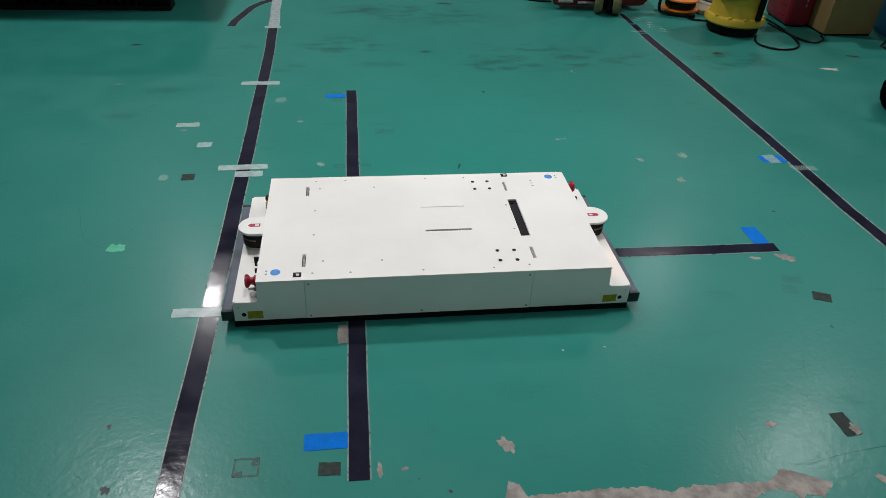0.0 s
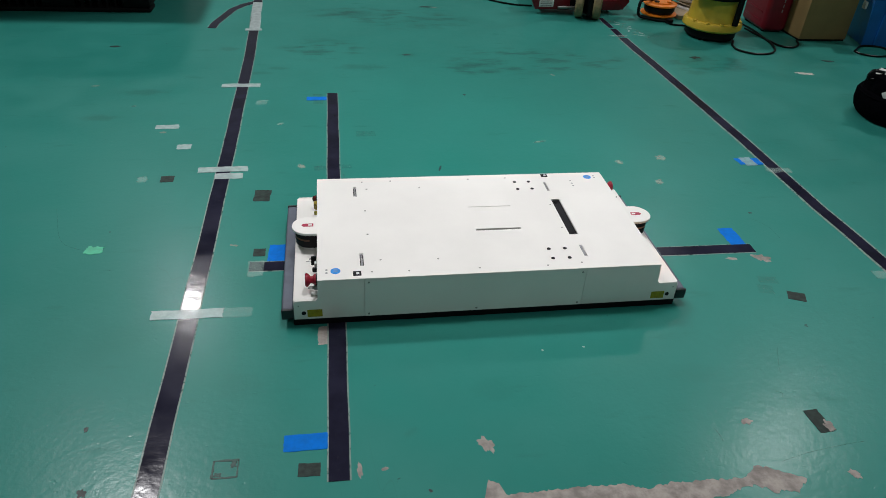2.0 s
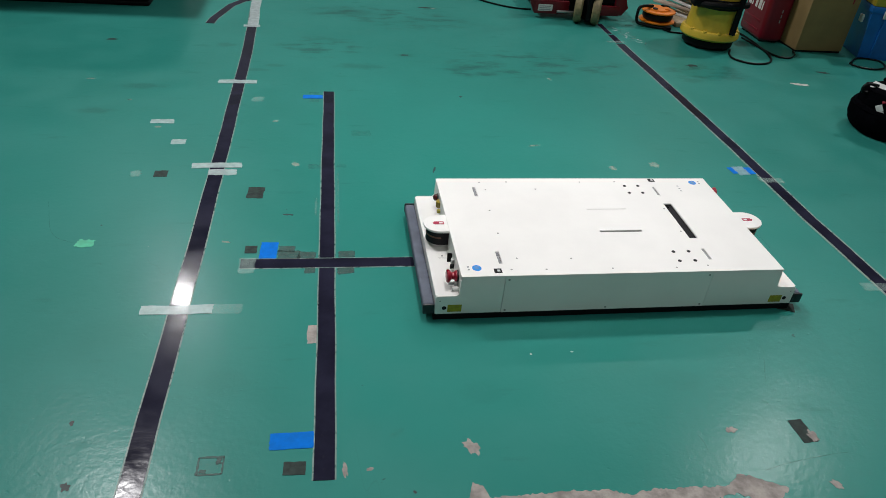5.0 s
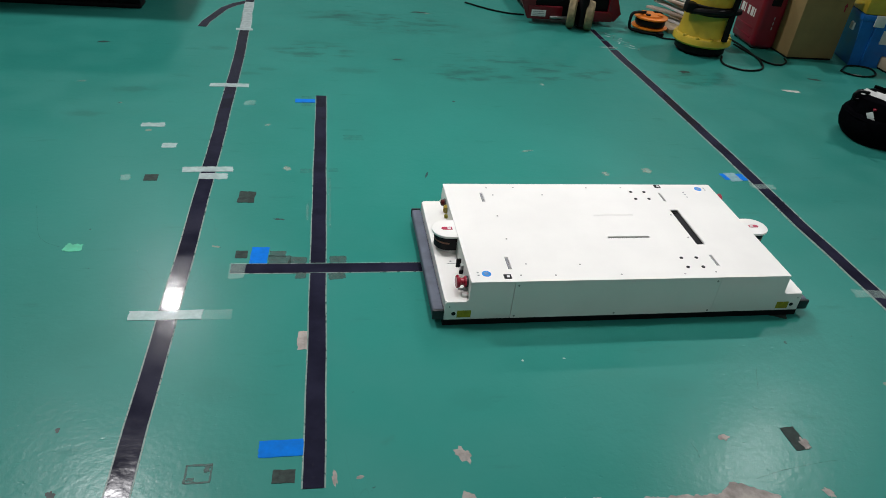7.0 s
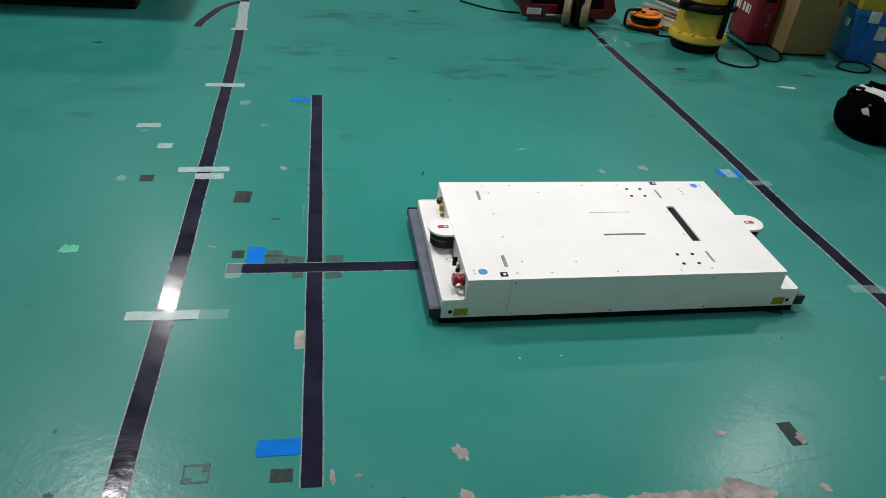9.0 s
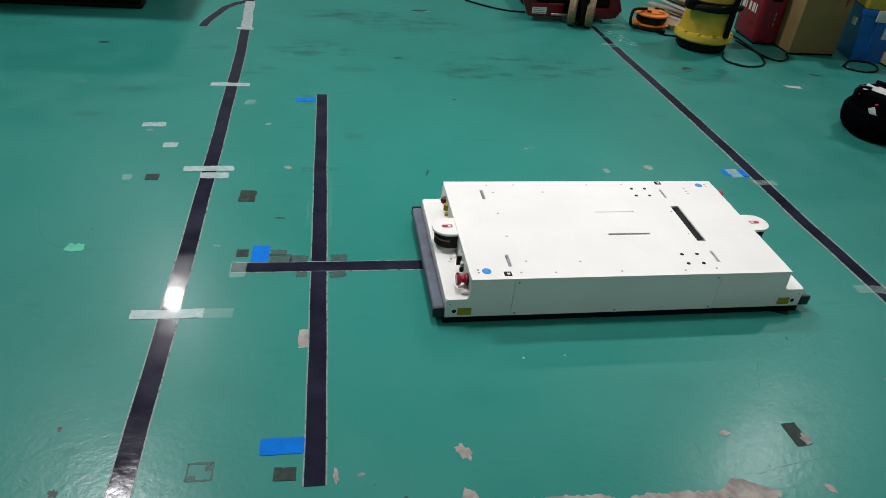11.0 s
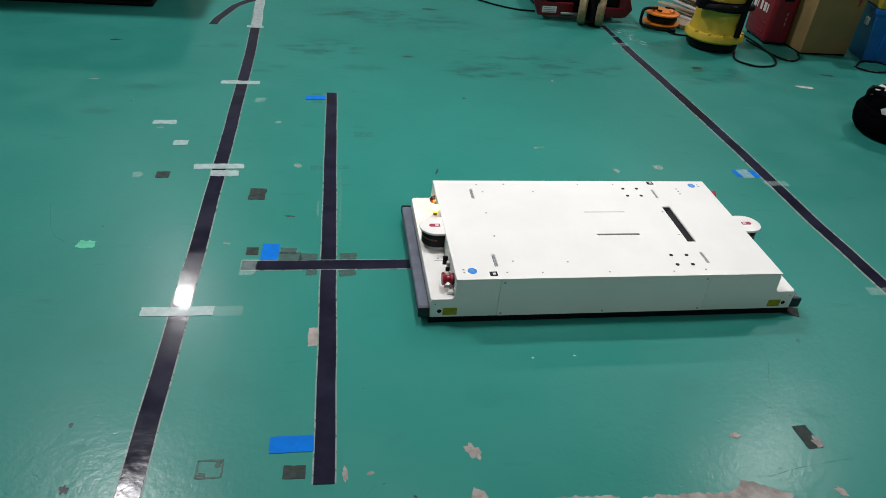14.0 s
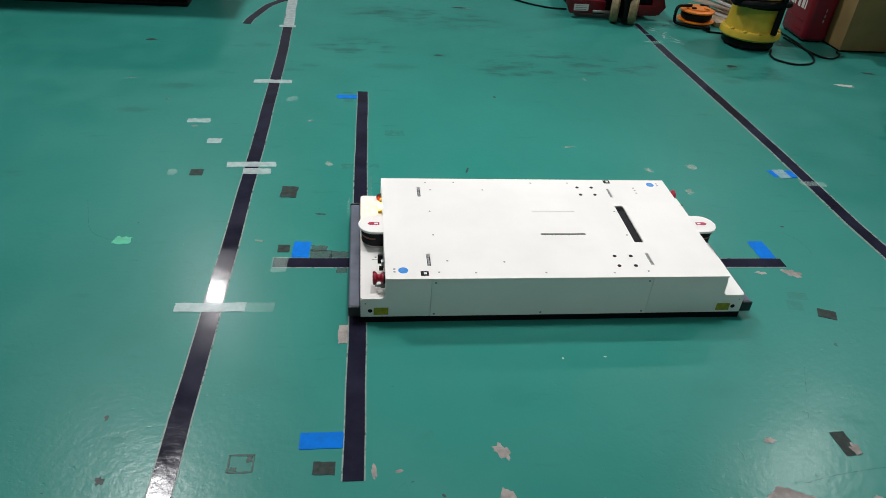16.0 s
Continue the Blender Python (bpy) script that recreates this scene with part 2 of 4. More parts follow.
M_TAPE.node_tree.nodes["Principled BSDF"].inputs["Specular IOR Level"].default_value = 0.09
M_BAG.node_tree.nodes["Principled BSDF"].inputs["Specular IOR Level"].default_value = 0.02
for dull in (M_SCAN, M_GREYTAPE, M_BLUE, M_BLACK, M_CABLE, M_PALLET, M_DARK):
    dull.node_tree.nodes["Principled BSDF"].inputs["Specular IOR Level"].default_value = 0.15


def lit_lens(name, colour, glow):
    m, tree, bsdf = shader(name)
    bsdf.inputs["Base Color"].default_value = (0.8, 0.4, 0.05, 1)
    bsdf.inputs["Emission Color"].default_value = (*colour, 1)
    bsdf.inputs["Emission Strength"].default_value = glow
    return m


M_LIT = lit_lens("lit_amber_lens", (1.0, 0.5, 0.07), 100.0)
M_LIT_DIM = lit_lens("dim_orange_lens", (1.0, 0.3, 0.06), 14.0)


# ---- mesh helpers ----
def box(x0, x1, y0, y1, z0, z1, bevel=0.0, seg=2, bm=None):
    made = bmesh.new()
    bmesh.ops.create_cube(made, size=1)
    for v in made.verts:
        v.co = Vector(((x0 + x1) / 2 + v.co.x * (x1 - x0), (y0 + y1) / 2 + v.co.y * (y1 - y0), (z0 + z1) / 2 + v.co.z * (z1 - z0)))
    if bevel:
        bmesh.ops.bevel(made, geom=made.edges[:], offset=bevel, segments=seg, affect="EDGES", profile=0.5)
    return joined(bm, made)


def joined(bm, made):
    if bm is None:
        return made
    data = bpy.data.meshes.new("part")
    made.to_mesh(data)
    made.free()
    bm.from_mesh(data)
    bpy.data.meshes.remove(data)
    return bm


def moved(bm, m):
    bm.transform(m)
    return bm


def cyl(r, z0, z1, r2=None, seg=28, bevel=0.0, bm=None, m=None):
    made = bmesh.new()
    bmesh.ops.create_cone(made, cap_ends=True, segments=seg, radius1=r, radius2=r if r2 is None else r2, depth=z1 - z0)
    bmesh.ops.translate(made, verts=made.verts, vec=(0, 0, (z0 + z1) / 2))
    if bevel:
        rims = [e for e in made.edges if abs(e.verts[0].co.z - e.verts[1].co.z) < 1e-6]
        bmesh.ops.bevel(made, geom=rims, offset=bevel, segments=2, affect="EDGES", profile=0.5)
    if m is not None:
        made.transform(m)
    return joined(bm, made)


def lathe(profile, seg=36, bm=None, m=None):
    """A body turned about z from (radius, height) pairs, closed at both ends."""
    made = bmesh.new()
    rings = [[made.verts.new((r * math.cos(a), r * math.sin(a), z)) for a in [2 * math.pi * k / seg for k in range(seg)]] for r, z in profile]
    for a, b in zip(rings, rings[1:]):
        for k in range(seg):
            made.faces.new((a[k], a[(k + 1) % seg], b[(k + 1) % seg], b[k]))
    made.faces.new(rings[0][::-1])
    made.faces.new(rings[-1])
    if m is not None:
        made.transform(m)
    return joined(bm, made)


def prism(outline, low, high, axis="z", bevel=0.0, bm=None):
    """An outline of (a, b) pairs given depth along an axis: z: (x, y); y: (x, z)."""
    made = bmesh.new()
    at = (lambda a, b, c: (a, b, c)) if axis == "z" else (lambda a, b, c: (a, c, b))
    lower, upper = [made.verts.new(at(a, b, low)) for a, b in outline], [made.verts.new(at(a, b, high)) for a, b in outline]
    n = len(outline)
    made.faces.new(lower), made.faces.new(upper)
    for k in range(n):
        made.faces.new((lower[k], lower[(k + 1) % n], upper[(k + 1) % n], upper[k]))
    bmesh.ops.recalc_face_normals(made, faces=made.faces)
    if bevel:
        rims = [e for e in made.edges if sum(len(f.verts) > 4 or n == 4 for f in e.link_faces) == 1]
        bmesh.ops.bevel(made, geom=rims, offset=bevel, segments=2, affect="EDGES", profile=0.5)
    return joined(bm, made)


def tube(points, r, seg=8, bm=None, closed=False):
    """A round cable or pipe along points."""
    made = bmesh.new()
    pts = [Vector(p) for p in points]
    rings = []
    for k, p in enumerate(pts):
        if closed:
            way = pts[(k + 1) % len(pts)] - pts[k - 1]
        else:
            way = pts[min(k + 1, len(pts) - 1)] - pts[max(k - 1, 0)]
        q = way.to_track_quat("Z", "Y").to_matrix()
        rings.append([made.verts.new(p + q @ Vector((r * math.cos(a), r * math.sin(a), 0))) for a in [2 * math.pi * j / seg for j in range(seg)]])
    pairs = list(zip(rings, rings[1:])) + ([(rings[-1], rings[0])] if closed else [])
    for a, b in pairs:
        for j in range(seg):
            made.faces.new((a[j], a[(j + 1) % seg], b[(j + 1) % seg], b[j]))
    if not closed:
        made.faces.new(rings[0][::-1]), made.faces.new(rings[-1])
    bmesh.ops.recalc_face_normals(made, faces=made.faces)
    return joined(bm, made)


def curve_through(points, steps=8):
    """Points of a smooth line through the given ones."""
    p = [Vector(q) for q in points]
    p = [2 * p[0] - p[1]] + p + [2 * p[-1] - p[-2]]
    out = []
    for a, b, c, d in zip(p, p[1:], p[2:], p[3:]):
        for k in range(steps):
            t = k / steps
            out.append(0.5 * (2 * b + (c - a) * t + (2 * a - 5 * b + 4 * c - d) * t * t + (3 * b - a - 3 * c + d) * t ** 3))
    return out + [p[-2]]


def linked(name, bm, material, smooth=35):
    data = bpy.data.meshes.new(name)
    bmesh.ops.recalc_face_normals(bm, faces=bm.faces)
    bm.to_mesh(data)
    bm.free()
    data.materials.append(material)
    if smooth:
        data.shade_smooth()
        data.set_sharp_from_angle(angle=radians(smooth))
    return new(name, data)


def part(name, bm, material, parent, label=""):
    ob = linked(name, bm, material)
    ob.parent = parent
    return tagged(ob, label)


def thing(name, x, y, z=0.0, turn=0.0, label="", category="", group="", kind=""):
    ob = new(name)
    ob.empty_display_size = 0.1
    ob.matrix_world = pose(x, y, z, 0, 0, turn)
    return tagged(ob, label, category, group, kind)


# ---- hall ----
X0, X1, Y0, Y1, TOP = -8.0, 11.0, -7.0, 12.0, 7.2
tagged(linked("floor", box(X0, X1, Y0, Y1, -0.12, 0), M_FLOOR, 0), "glossy green painted concrete floor with scuffs and worn spots", "floor", kind="structure")
tagged(linked("ceiling", box(X0, X1, Y0, Y1, TOP, TOP + 0.15), M_CEIL, 0), "plain grey hall ceiling", "ceiling", kind="structure")
for side, span in (("west", (X0 - 0.2, X0, Y0, Y1)), ("east", (X1, X1 + 0.2, Y0, Y1)), ("south", (X0 - 0.2, X1 + 0.2, Y0 - 0.2, Y0)), ("north", (X0 - 0.2, X1 + 0.2, Y1, Y1 + 0.2))):
    tagged(linked("wall_" + side, box(*span, -0.12, TOP + 0.15), M_WALL, 0), "plain grey painted hall wall", "wall", kind="structure")


def ceiling_or_fill_light(x, y, z, wide, long):
    lamp = thing("ceiling_or_fill_light", x, y, z, 0, "white ceiling or added fill light with a short flat housing", "ceiling light", "ceiling lights")
    w, h = wide / 2, long / 2 + 0.03
    part("housing", prism([(-w - 0.03, 0.012), (-w, 0.07), (w, 0.07), (w + 0.03, 0.012)], -h, h, "y"), M_LAMPCASE, lamp)
    for end in (-0.15, 0.15):
        part("hanger", cyl(0.008, 0.07, TOP - z, seg=10, m=pose(0, end, 0)), M_STEEL, lamp)


for lx, ly, lz, wide, long, watts in LAMPS:
    ceiling_or_fill_light(lx, ly, lz, wide, long)


# ---- carrier robot ----
HALF_DECK, HALF_W, DECK = 0.528, 0.298, 0.165
HALF_BASE, LEDGE, LOW = 0.601, 0.092, 0.023


def deck_plate(slots):
    """The top sheet, 5 mm thick, with its slots cut through."""
    xs = sorted({-HALF_DECK, HALF_DECK, *(s[0] for s in slots), *(s[1] for s in slots)})
    ys = sorted({-HALF_W, HALF_W, *(s[2] for s in slots), *(s[3] for s in slots)})
    bm = bmesh.new()
    vs = {(i, j): bm.verts.new((x, y, DECK)) for i, x in enumerate(xs) for j, y in enumerate(ys)}
    for i in range(len(xs) - 1):
        for j in range(len(ys) - 1):
            cx, cy = (xs[i] + xs[i + 1]) / 2, (ys[j] + ys[j + 1]) / 2
            if not any(a < cx < b and c < cy < d for a, b, c, d in slots):
                bm.faces.new((vs[i, j], vs[i + 1, j], vs[i + 1, j + 1], vs[i, j + 1]))
    low = bmesh.ops.extrude_face_region(bm, geom=bm.faces[:])
    bmesh.ops.translate(bm, verts=[g for g in low["geom"] if isinstance(g, bmesh.types.BMVert)], vec=(0, 0, -0.005))
    return bm


def side_outline(a, b):
    """A side sheet from a to b; where it reaches an end it steps down to the ledge."""
    top, out = DECK - 0.0055, []
    if a <= -HALF_BASE + 0.001:
        out += [(a, LOW), (a, LEDGE - 0.006), (a + 0.006, LEDGE), (-HALF_DECK - 0.009, LEDGE), (-HALF_DECK - 0.002, LEDGE + 0.007), (-HALF_DECK, top - 0.012), (-HALF_DECK + 0.004, top)]
    else:
        out += [(a, LOW), (a, top)]
    if b >= HALF_BASE - 0.001:
        out += [(HALF_DECK - 0.004, top), (HALF_DECK, top - 0.012), (HALF_DECK + 0.002, LEDGE + 0.007), (HALF_DECK + 0.009, LEDGE), (b - 0.006, LEDGE), (b, LEDGE - 0.006), (b, LOW)]
    else:
        out += [(b, top), (b, LOW)]
    return out


def stadium(length, half, inset=0.0, n=14):
    """A tongue that leaves x = 0 and ends round at x = -length."""
    r = half - inset
    c = -(length - inset) + r
    arc = [(c + r * math.cos(a), r * math.sin(a)) for a in [math.pi / 2 + math.pi * k / n for k in range(n + 1)]]
    return [(0, r)] + arc + [(0, -r)]


def switching_drum(robot, flip):
    """An amber lamp as a made-up drum: one half of its lens glows, and turning it stands for switching on and off."""
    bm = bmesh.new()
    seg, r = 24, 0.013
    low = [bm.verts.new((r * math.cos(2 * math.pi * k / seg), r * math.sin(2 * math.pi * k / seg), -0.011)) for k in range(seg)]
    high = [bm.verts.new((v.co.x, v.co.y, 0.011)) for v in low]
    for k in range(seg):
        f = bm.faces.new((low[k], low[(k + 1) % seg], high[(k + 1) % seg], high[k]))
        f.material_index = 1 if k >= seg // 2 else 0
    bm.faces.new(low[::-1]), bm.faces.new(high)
    ob = part("switching_drum", bm, M_AMBER, robot, "amber signal lamp as a half-lit drum whose turning stands for switching")
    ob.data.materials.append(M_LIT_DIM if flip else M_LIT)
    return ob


def robot_end(robot, flip):
    """Ledge fittings of one end; flip turns them to the other end."""
    m = pose(0, 0, 0, 0, 0, 180 if flip else 0)

    def fit(name, bm, material, parent=robot, label=""):
        return part(name, moved(bm, m), material, parent, label)

    bumper = fit("bumper", box(-0.637, -HALF_BASE, -0.29, 0.29, 0.026, 0.06, 0.007, 3), M_RUBBER, robot, "dark grey foam bumper bar")
    for a, b in ((-0.299, -0.29), (0.29, 0.299)):
        fit("end_cap", box(-0.638, -HALF_BASE - 0.001, a, b, 0.0245, 0.0615, 0.004), M_RUBBER_END, bumper, "black rubber end cap")
    # laser scanner under its rounded cover
    at = pose(-HALF_DECK, 0, 0)
    scanner = fit("scanner", moved(prism(stadium(0.07, 0.045), 0.106, 0.1555), at), M_SCAN, robot, "black safety laser scanner")
    fit("scanner_foot", moved(prism(stadium(0.058, 0.038), LEDGE, 0.106, bevel=0.001), at), M_WHITE2, scanner, "white scanner foot")
    fit("scanner_cover", moved(prism(stadium(0.08, 0.051), 0.1555, 0.164, bevel=0.0015), at), M_WHITE, scanner, "white rounded scanner cover")
    stripe = bmesh.new()
    ring = [(-HALF_DECK + x, y) for x, y in stadium(0.0708, 0.0458)][1:-1]
    lo, hi = [stripe.verts.new((x, y, 0.13)) for x, y in ring], [stripe.verts.new((x, y, 0.1365)) for x, y in ring]
    for k in range(len(ring) - 1):
        stripe.faces.new((lo[k], lo[k + 1], hi[k + 1], hi[k]))
    bmesh.ops.solidify(stripe, geom=stripe.faces[:], thickness=0.0008)
    fit("stripe", stripe, M_COPPER, scanner, "copper-brown optic stripe")
    arrow = [(-0.578, 0.0), (-0.571, -0.0085), (-0.54, -0.0085), (-0.54, 0.0085), (-0.571, 0.0085)]
    label = fit("label", prism(arrow, 0.164, 0.1646), M_PINK, scanner, "red arrow-shaped label")
    fit("print", box(-0.556, -0.544, -0.004, 0.004, 0.1646, 0.165), M_WHITE2, label)
    # emergency stop, key switch and small plugs on the end plate
    side = pose(-HALF_DECK, -0.247, 0.131) @ pose(0, 0, 0, 0, -90, 0)
    stop = fit("emergency_button", lathe([(0.0165, 0.004), (0.0165, 0.01), (0.0115, 0.014), (0.011, 0.021), (0.0185, 0.027), (0.0205, 0.031), (0.0205, 0.034), (0.018, 0.0365), (0.006, 0.037)], m=side), M_RED, robot, "red mushroom emergency stop button")
    fit("collar", cyl(0.018, 0.0, 0.005, bevel=0.001, m=side), M_RUBBER_END, stop)
    key = pose(-HALF_DECK, -0.255, 0.1075) @ pose(0, 0, 0, 0, -90, 0)
    switch = fit("key_switch", cyl(0.0075, 0.0, 0.013, bevel=0.0015, m=key), M_STEEL, robot, "small steel key switch")
    fit("key", box(-HALF_DECK - 0.03, -HALF_DECK - 0.012, -0.2565, -0.2535, 0.103, 0.112, 0.001), M_STEEL, switch)
    fit("plug", cyl(0.006, 0, 0.02, bevel=0.001, m=pose(-HALF_DECK, -0.272, 0.099) @ pose(0, 0, 0, 0, -90, 0)), M_WHITE2, robot)
    conn = fit("connector", box(-HALF_DECK - 0.01, -HALF_DECK, -0.176, -0.16, 0.114, 0.138, 0.003), M_STEEL, robot, "steel panel connector")
    fit("connector_lid", box(-HALF_DECK - 0.02, -HALF_DECK - 0.004, -0.153, -0.146, 0.114, 0.146, 0.002), M_BLACK, conn)
    fit("latch", box(-HALF_DECK - 0.016, -HALF_DECK - 0.003, -0.192, -0.183, 0.116, 0.13, 0.002), M_BLACK, conn)
    fit("hatch_line", box(-0.566, -0.533, -0.1, -0.0988, LEDGE, LEDGE + 0.0006), M_GREY, robot)
    fit("hatch_print", box(-0.556, -0.55, -0.09, -0.084, LEDGE, LEDGE + 0.0006), M_GREY, robot)
    # dark red lamp beside the amber lamp
    lamp = pose(-HALF_DECK + 0.002, 0.218, 0.132) @ pose(0, 0, 0, 0, -90, 0)
    red = fit("red_lamp", lathe([(0.0125, 0.0), (0.0125, 0.009), (0.011, 0.015), (0.007, 0.0185), (0.002, 0.02)], 24, m=lamp), M_REDLENS, robot, "dark red signal lamp")
    fit("lamp_ring", cyl(0.0155, 0.0, 0.006, bevel=0.001, m=lamp), M_RUBBER_END, red)
    fit("clip", box(-HALF_DECK - 0.012, -HALF_DECK, 0.145, 0.157, LEDGE + 0.018, LEDGE + 0.03, 0.002), M_OLIVE, robot)
    # side marks at this end, on both long sides
    for s in (-1, 1):
        y0, y1 = sorted((s * HALF_W, s * (HALF_W + 0.0007)))
        fit("yellow_label", box(-0.562, -0.518, y0, y1, 0.031, 0.0585, 0.0002, 1), M_OLIVE, robot, "olive yellow warning label")
        turn = pose(-0.5725, s * HALF_W, 0.0465, 90, 0, 0)
        # no hole is cut: a dark disc paints its shaded inside
        fit("jack_hole_shade", cyl(0.0068, -0.0008, 0.0008, seg=16, m=turn), M_DARK, robot)
        fit("screw", cyl(0.0022, -0.001, 0.001, seg=10, m=pose(-0.587, s * HALF_W, 0.074, 90, 0, 0)), M_SCREW, robot)


def carrier_robot():
    robot = thing("carrier_robot", 0.237, -0.003, 0, 0.4, "low white carrier robot with a flat deck, rolling over floor tape", "mobile robot")
    inner = [(-HALF_BASE, LOW), (-HALF_BASE, LEDGE - 0.0005), (-HALF_DECK, LEDGE - 0.0005), (-HALF_DECK, 0.152), (HALF_DECK, 0.152), (HALF_DECK, LEDGE - 0.0005), (HALF_BASE, LEDGE - 0.0005), (HALF_BASE, LOW)]
    part("body", prism(inner, -0.292, 0.292, "y", 0.0015), M_WHITE, robot, "white sheet-metal body with end ledges")
    for sx in (-1, 1):
        a, b = sorted((sx * HALF_DECK, sx * (HALF_DECK - 0.003)))
        part("end_plate", box(a, b, -0.292, 0.292, 0.152, DECK - 0.0052), M_WHITE, robot)
    part("skirt", box(-0.603, 0.603, -0.2972, 0.2972, 0.001, LOW), M_BLACK, robot, "black underbody close to the floor")
    slots = [(0.29, 0.32, -0.112, 0.112), (-0.012, 0.138, -0.069, -0.0595), (-0.014, 0.135, 0.0755, 0.079),
             (-0.399, -0.388, 0.17, 0.234), (-0.396, -0.385, -0.235, -0.171), (0.294, 0.303, 0.172, 0.234), (0.302, 0.312, -0.235, -0.174)]
    slots = [(a - 0.005, b - 0.005, c, d) for a, b, c, d in slots]
    part("deck", deck_plate(slots), M_WHITE, robot, "flat white deck plate with slots")
    for n, (a, b, c, d) in enumerate(slots):
        if n < 3:
            # black plate close below the deck paints the slot's shaded inside
            part("slot_shade", box(a - 0.004, b + 0.004, c - 0.004, d + 0.004, 0.1521, 0.1575 if n == 0 else 0.1595), M_DARK, robot)
        else:
            grille = part("slot_grille", box(a, b, c, d, 0.1521, 0.1585), M_DARK, robot, "dark slot with a grey ribbed strip")
            mid = (a + b) / 2
            for k in range(7):
                y = c + (d - c) * (k + 0.5) / 7
                part("bar", box(mid - 0.0028, mid + 0.0028, y - 0.0034, y + 0.0034, 0.1585, 0.1635), M_SLOT, grille)
    # clamps that show at the ends of the long slot
    for y in (-0.1, 0.1):
        part("slot_bolt", cyl(0.006, 0.157, 0.161, seg=14, m=pose(0.3, y, 0)), M_BLACK, robot)
    for s in (-1, 1):
        for a, b in ((-HALF_BASE, -0.3925), (-0.3915, 0.2855), (0.2865, HALF_BASE)):
            y0, y1 = sorted((s * 0.292, s * HALF_W))
            part("side_panel", prism(side_outline(a, b), y0, y1, "y", 0.0012), M_WHITE, robot, "white side panel")
        for x, z in ((-0.38, 0.15), (-0.38, 0.032), (0.274, 0.15), (0.274, 0.032), (-0.05, 0.032)):
            part("screw", cyl(0.0033, -0.001, 0.001, seg=12, m=pose(x, s * HALF_W, z, 90, 0, 0)), M_SCREW, robot)
    for x in (0.198, 0.251):
        for y in (-0.24, -0.189):
            for k in (1, -1):
                part("bolt", cyl(0.0062, DECK - 0.001, DECK + 0.0012, seg=16, m=pose(x - (0.015 if k < 0 else 0.005), k * y, 0)), M_DARK, robot, "dark deck bolt")
    for x, y in ((-0.334, -0.209), (-0.159, -0.216), (-0.254, -0.27), (-0.364, -0.267), (-0.365, 0.074), (-0.365, -0.068), (-0.352, 0.217), (-0.264, 0.271), (-0.165, 0.218),
                 (-0.366, 0.268), (0.159, 0.272), (0.278, 0.076), (0.277, -0.07), (0.172, -0.275), (0.282, -0.268), (0.02, 0.27), (-0.04, -0.272)):
        part("deck_screw", cyl(0.0032, DECK - 0.001, DECK + 0.0008, seg=12, m=pose(x - 0.005, y, 0)), M_SCREW, robot)
    for x, y, side in ((-0.475, -0.256, -1), (0.468, 0.264, 1)):
        sticker = part("round_sticker", cyl(0.0145, DECK, DECK + 0.0006, seg=32, m=pose(x, y, 0)), M_BLUE_ST, robot, "round blue sticker")
        for dy in (-0.004, 0.001, 0.006):
            part("print", box(x - 0.006, x + 0.006, y + dy - 0.0008, y + dy + 0.0008, DECK + 0.0006, DECK + 0.0009), M_GREY, sticker)
        for dy in (-0.01, 0.004):
            part("deck_print", box(x + side * 0.026 - 0.003, x + side * 0.026 + 0.003, y + dy, y + dy + 0.006, DECK, DECK + 0.0004), M_GREY, robot)
    for x, y in ((-0.412, -0.272), (0.306, 0.283)):
        port = part("cable_port", box(x - 0.012, x + 0.012, y - 0.011, y + 0.011, DECK - 0.001, DECK + 0.0012, 0.0008), M_DARK, robot, "black cable port")
        part("port_plug", box(x - 0.003, x + 0.006, y - 0.006, y + 0.003, DECK + 0.0012, DECK + 0.003, 0.0008), M_WHITE2, port)
    for k in range(3):
        part("deck_print", box(0.392, 0.399, 0.2 + 0.018 * k, 0.205 + 0.018 * k, DECK, DECK + 0.0004), M_GREY, robot)
    robot_end(robot, False)
    robot_end(robot, True)
    drums = [switching_drum(robot, False), switching_drum(robot, True)]
    return robot, drums


ROBOT, DRUMS = carrier_robot()


# ---- floor tape ----
def ribbon(points, width, z0, z1):
    """A flat band along points of the floor."""
    bm = bmesh.new()
    pts = [Vector((x, y, 0)) for x, y in points]
    rows = []
    for k, p in enumerate(pts):
        way = (pts[min(k + 1, len(pts) - 1)] - pts[max(k - 1, 0)]).normalized()
        n = Vector((-way.y, way.x, 0)) * width / 2
        rows.append([bm.verts.new((*(p + n * s).xy, z)) for s, z in ((1, z0), (1, z1), (-1, z1), (-1, z0))])
    for a, b in zip(rows, rows[1:]):
        for k in range(4):
            bm.faces.new((a[k], a[(k + 1) % 4], b[(k + 1) % 4], b[k]))
    bm.faces.new(rows[0]), bm.faces.new(rows[-1])
    bmesh.ops.recalc_face_normals(bm, faces=bm.faces)
    return bm


def guide_tape(points, label, width=0.05, border=0.008):
    rng = random.Random(len(points) * 7 + int(points[0][0] * 100))
    pts = []
    for (xa, ya), (xb, yb) in zip(points, points[1:]):
        n = max(1, int(math.hypot(xb - xa, yb - ya) / 0.12))
        pts += [(xa + (xb - xa) * k / n + rng.uniform(-1, 1) * 0.0012, ya + (yb - ya) * k / n + rng.uniform(-1, 1) * 0.0012) for k in range(n)]
    pts.append(points[-1])
    tape = thing("guide_tape", 0, 0, 0, 0, label, "guide tape", "guide tapes on the floor")
    part("tape_band", ribbon(pts, width, 0.0, 0.0016), M_TAPE, tape)
    part("tape_border", ribbon(pts, width + border, 0.0, 0.0008), M_EDGE, tape, "pale see-through tape border")
    return tape


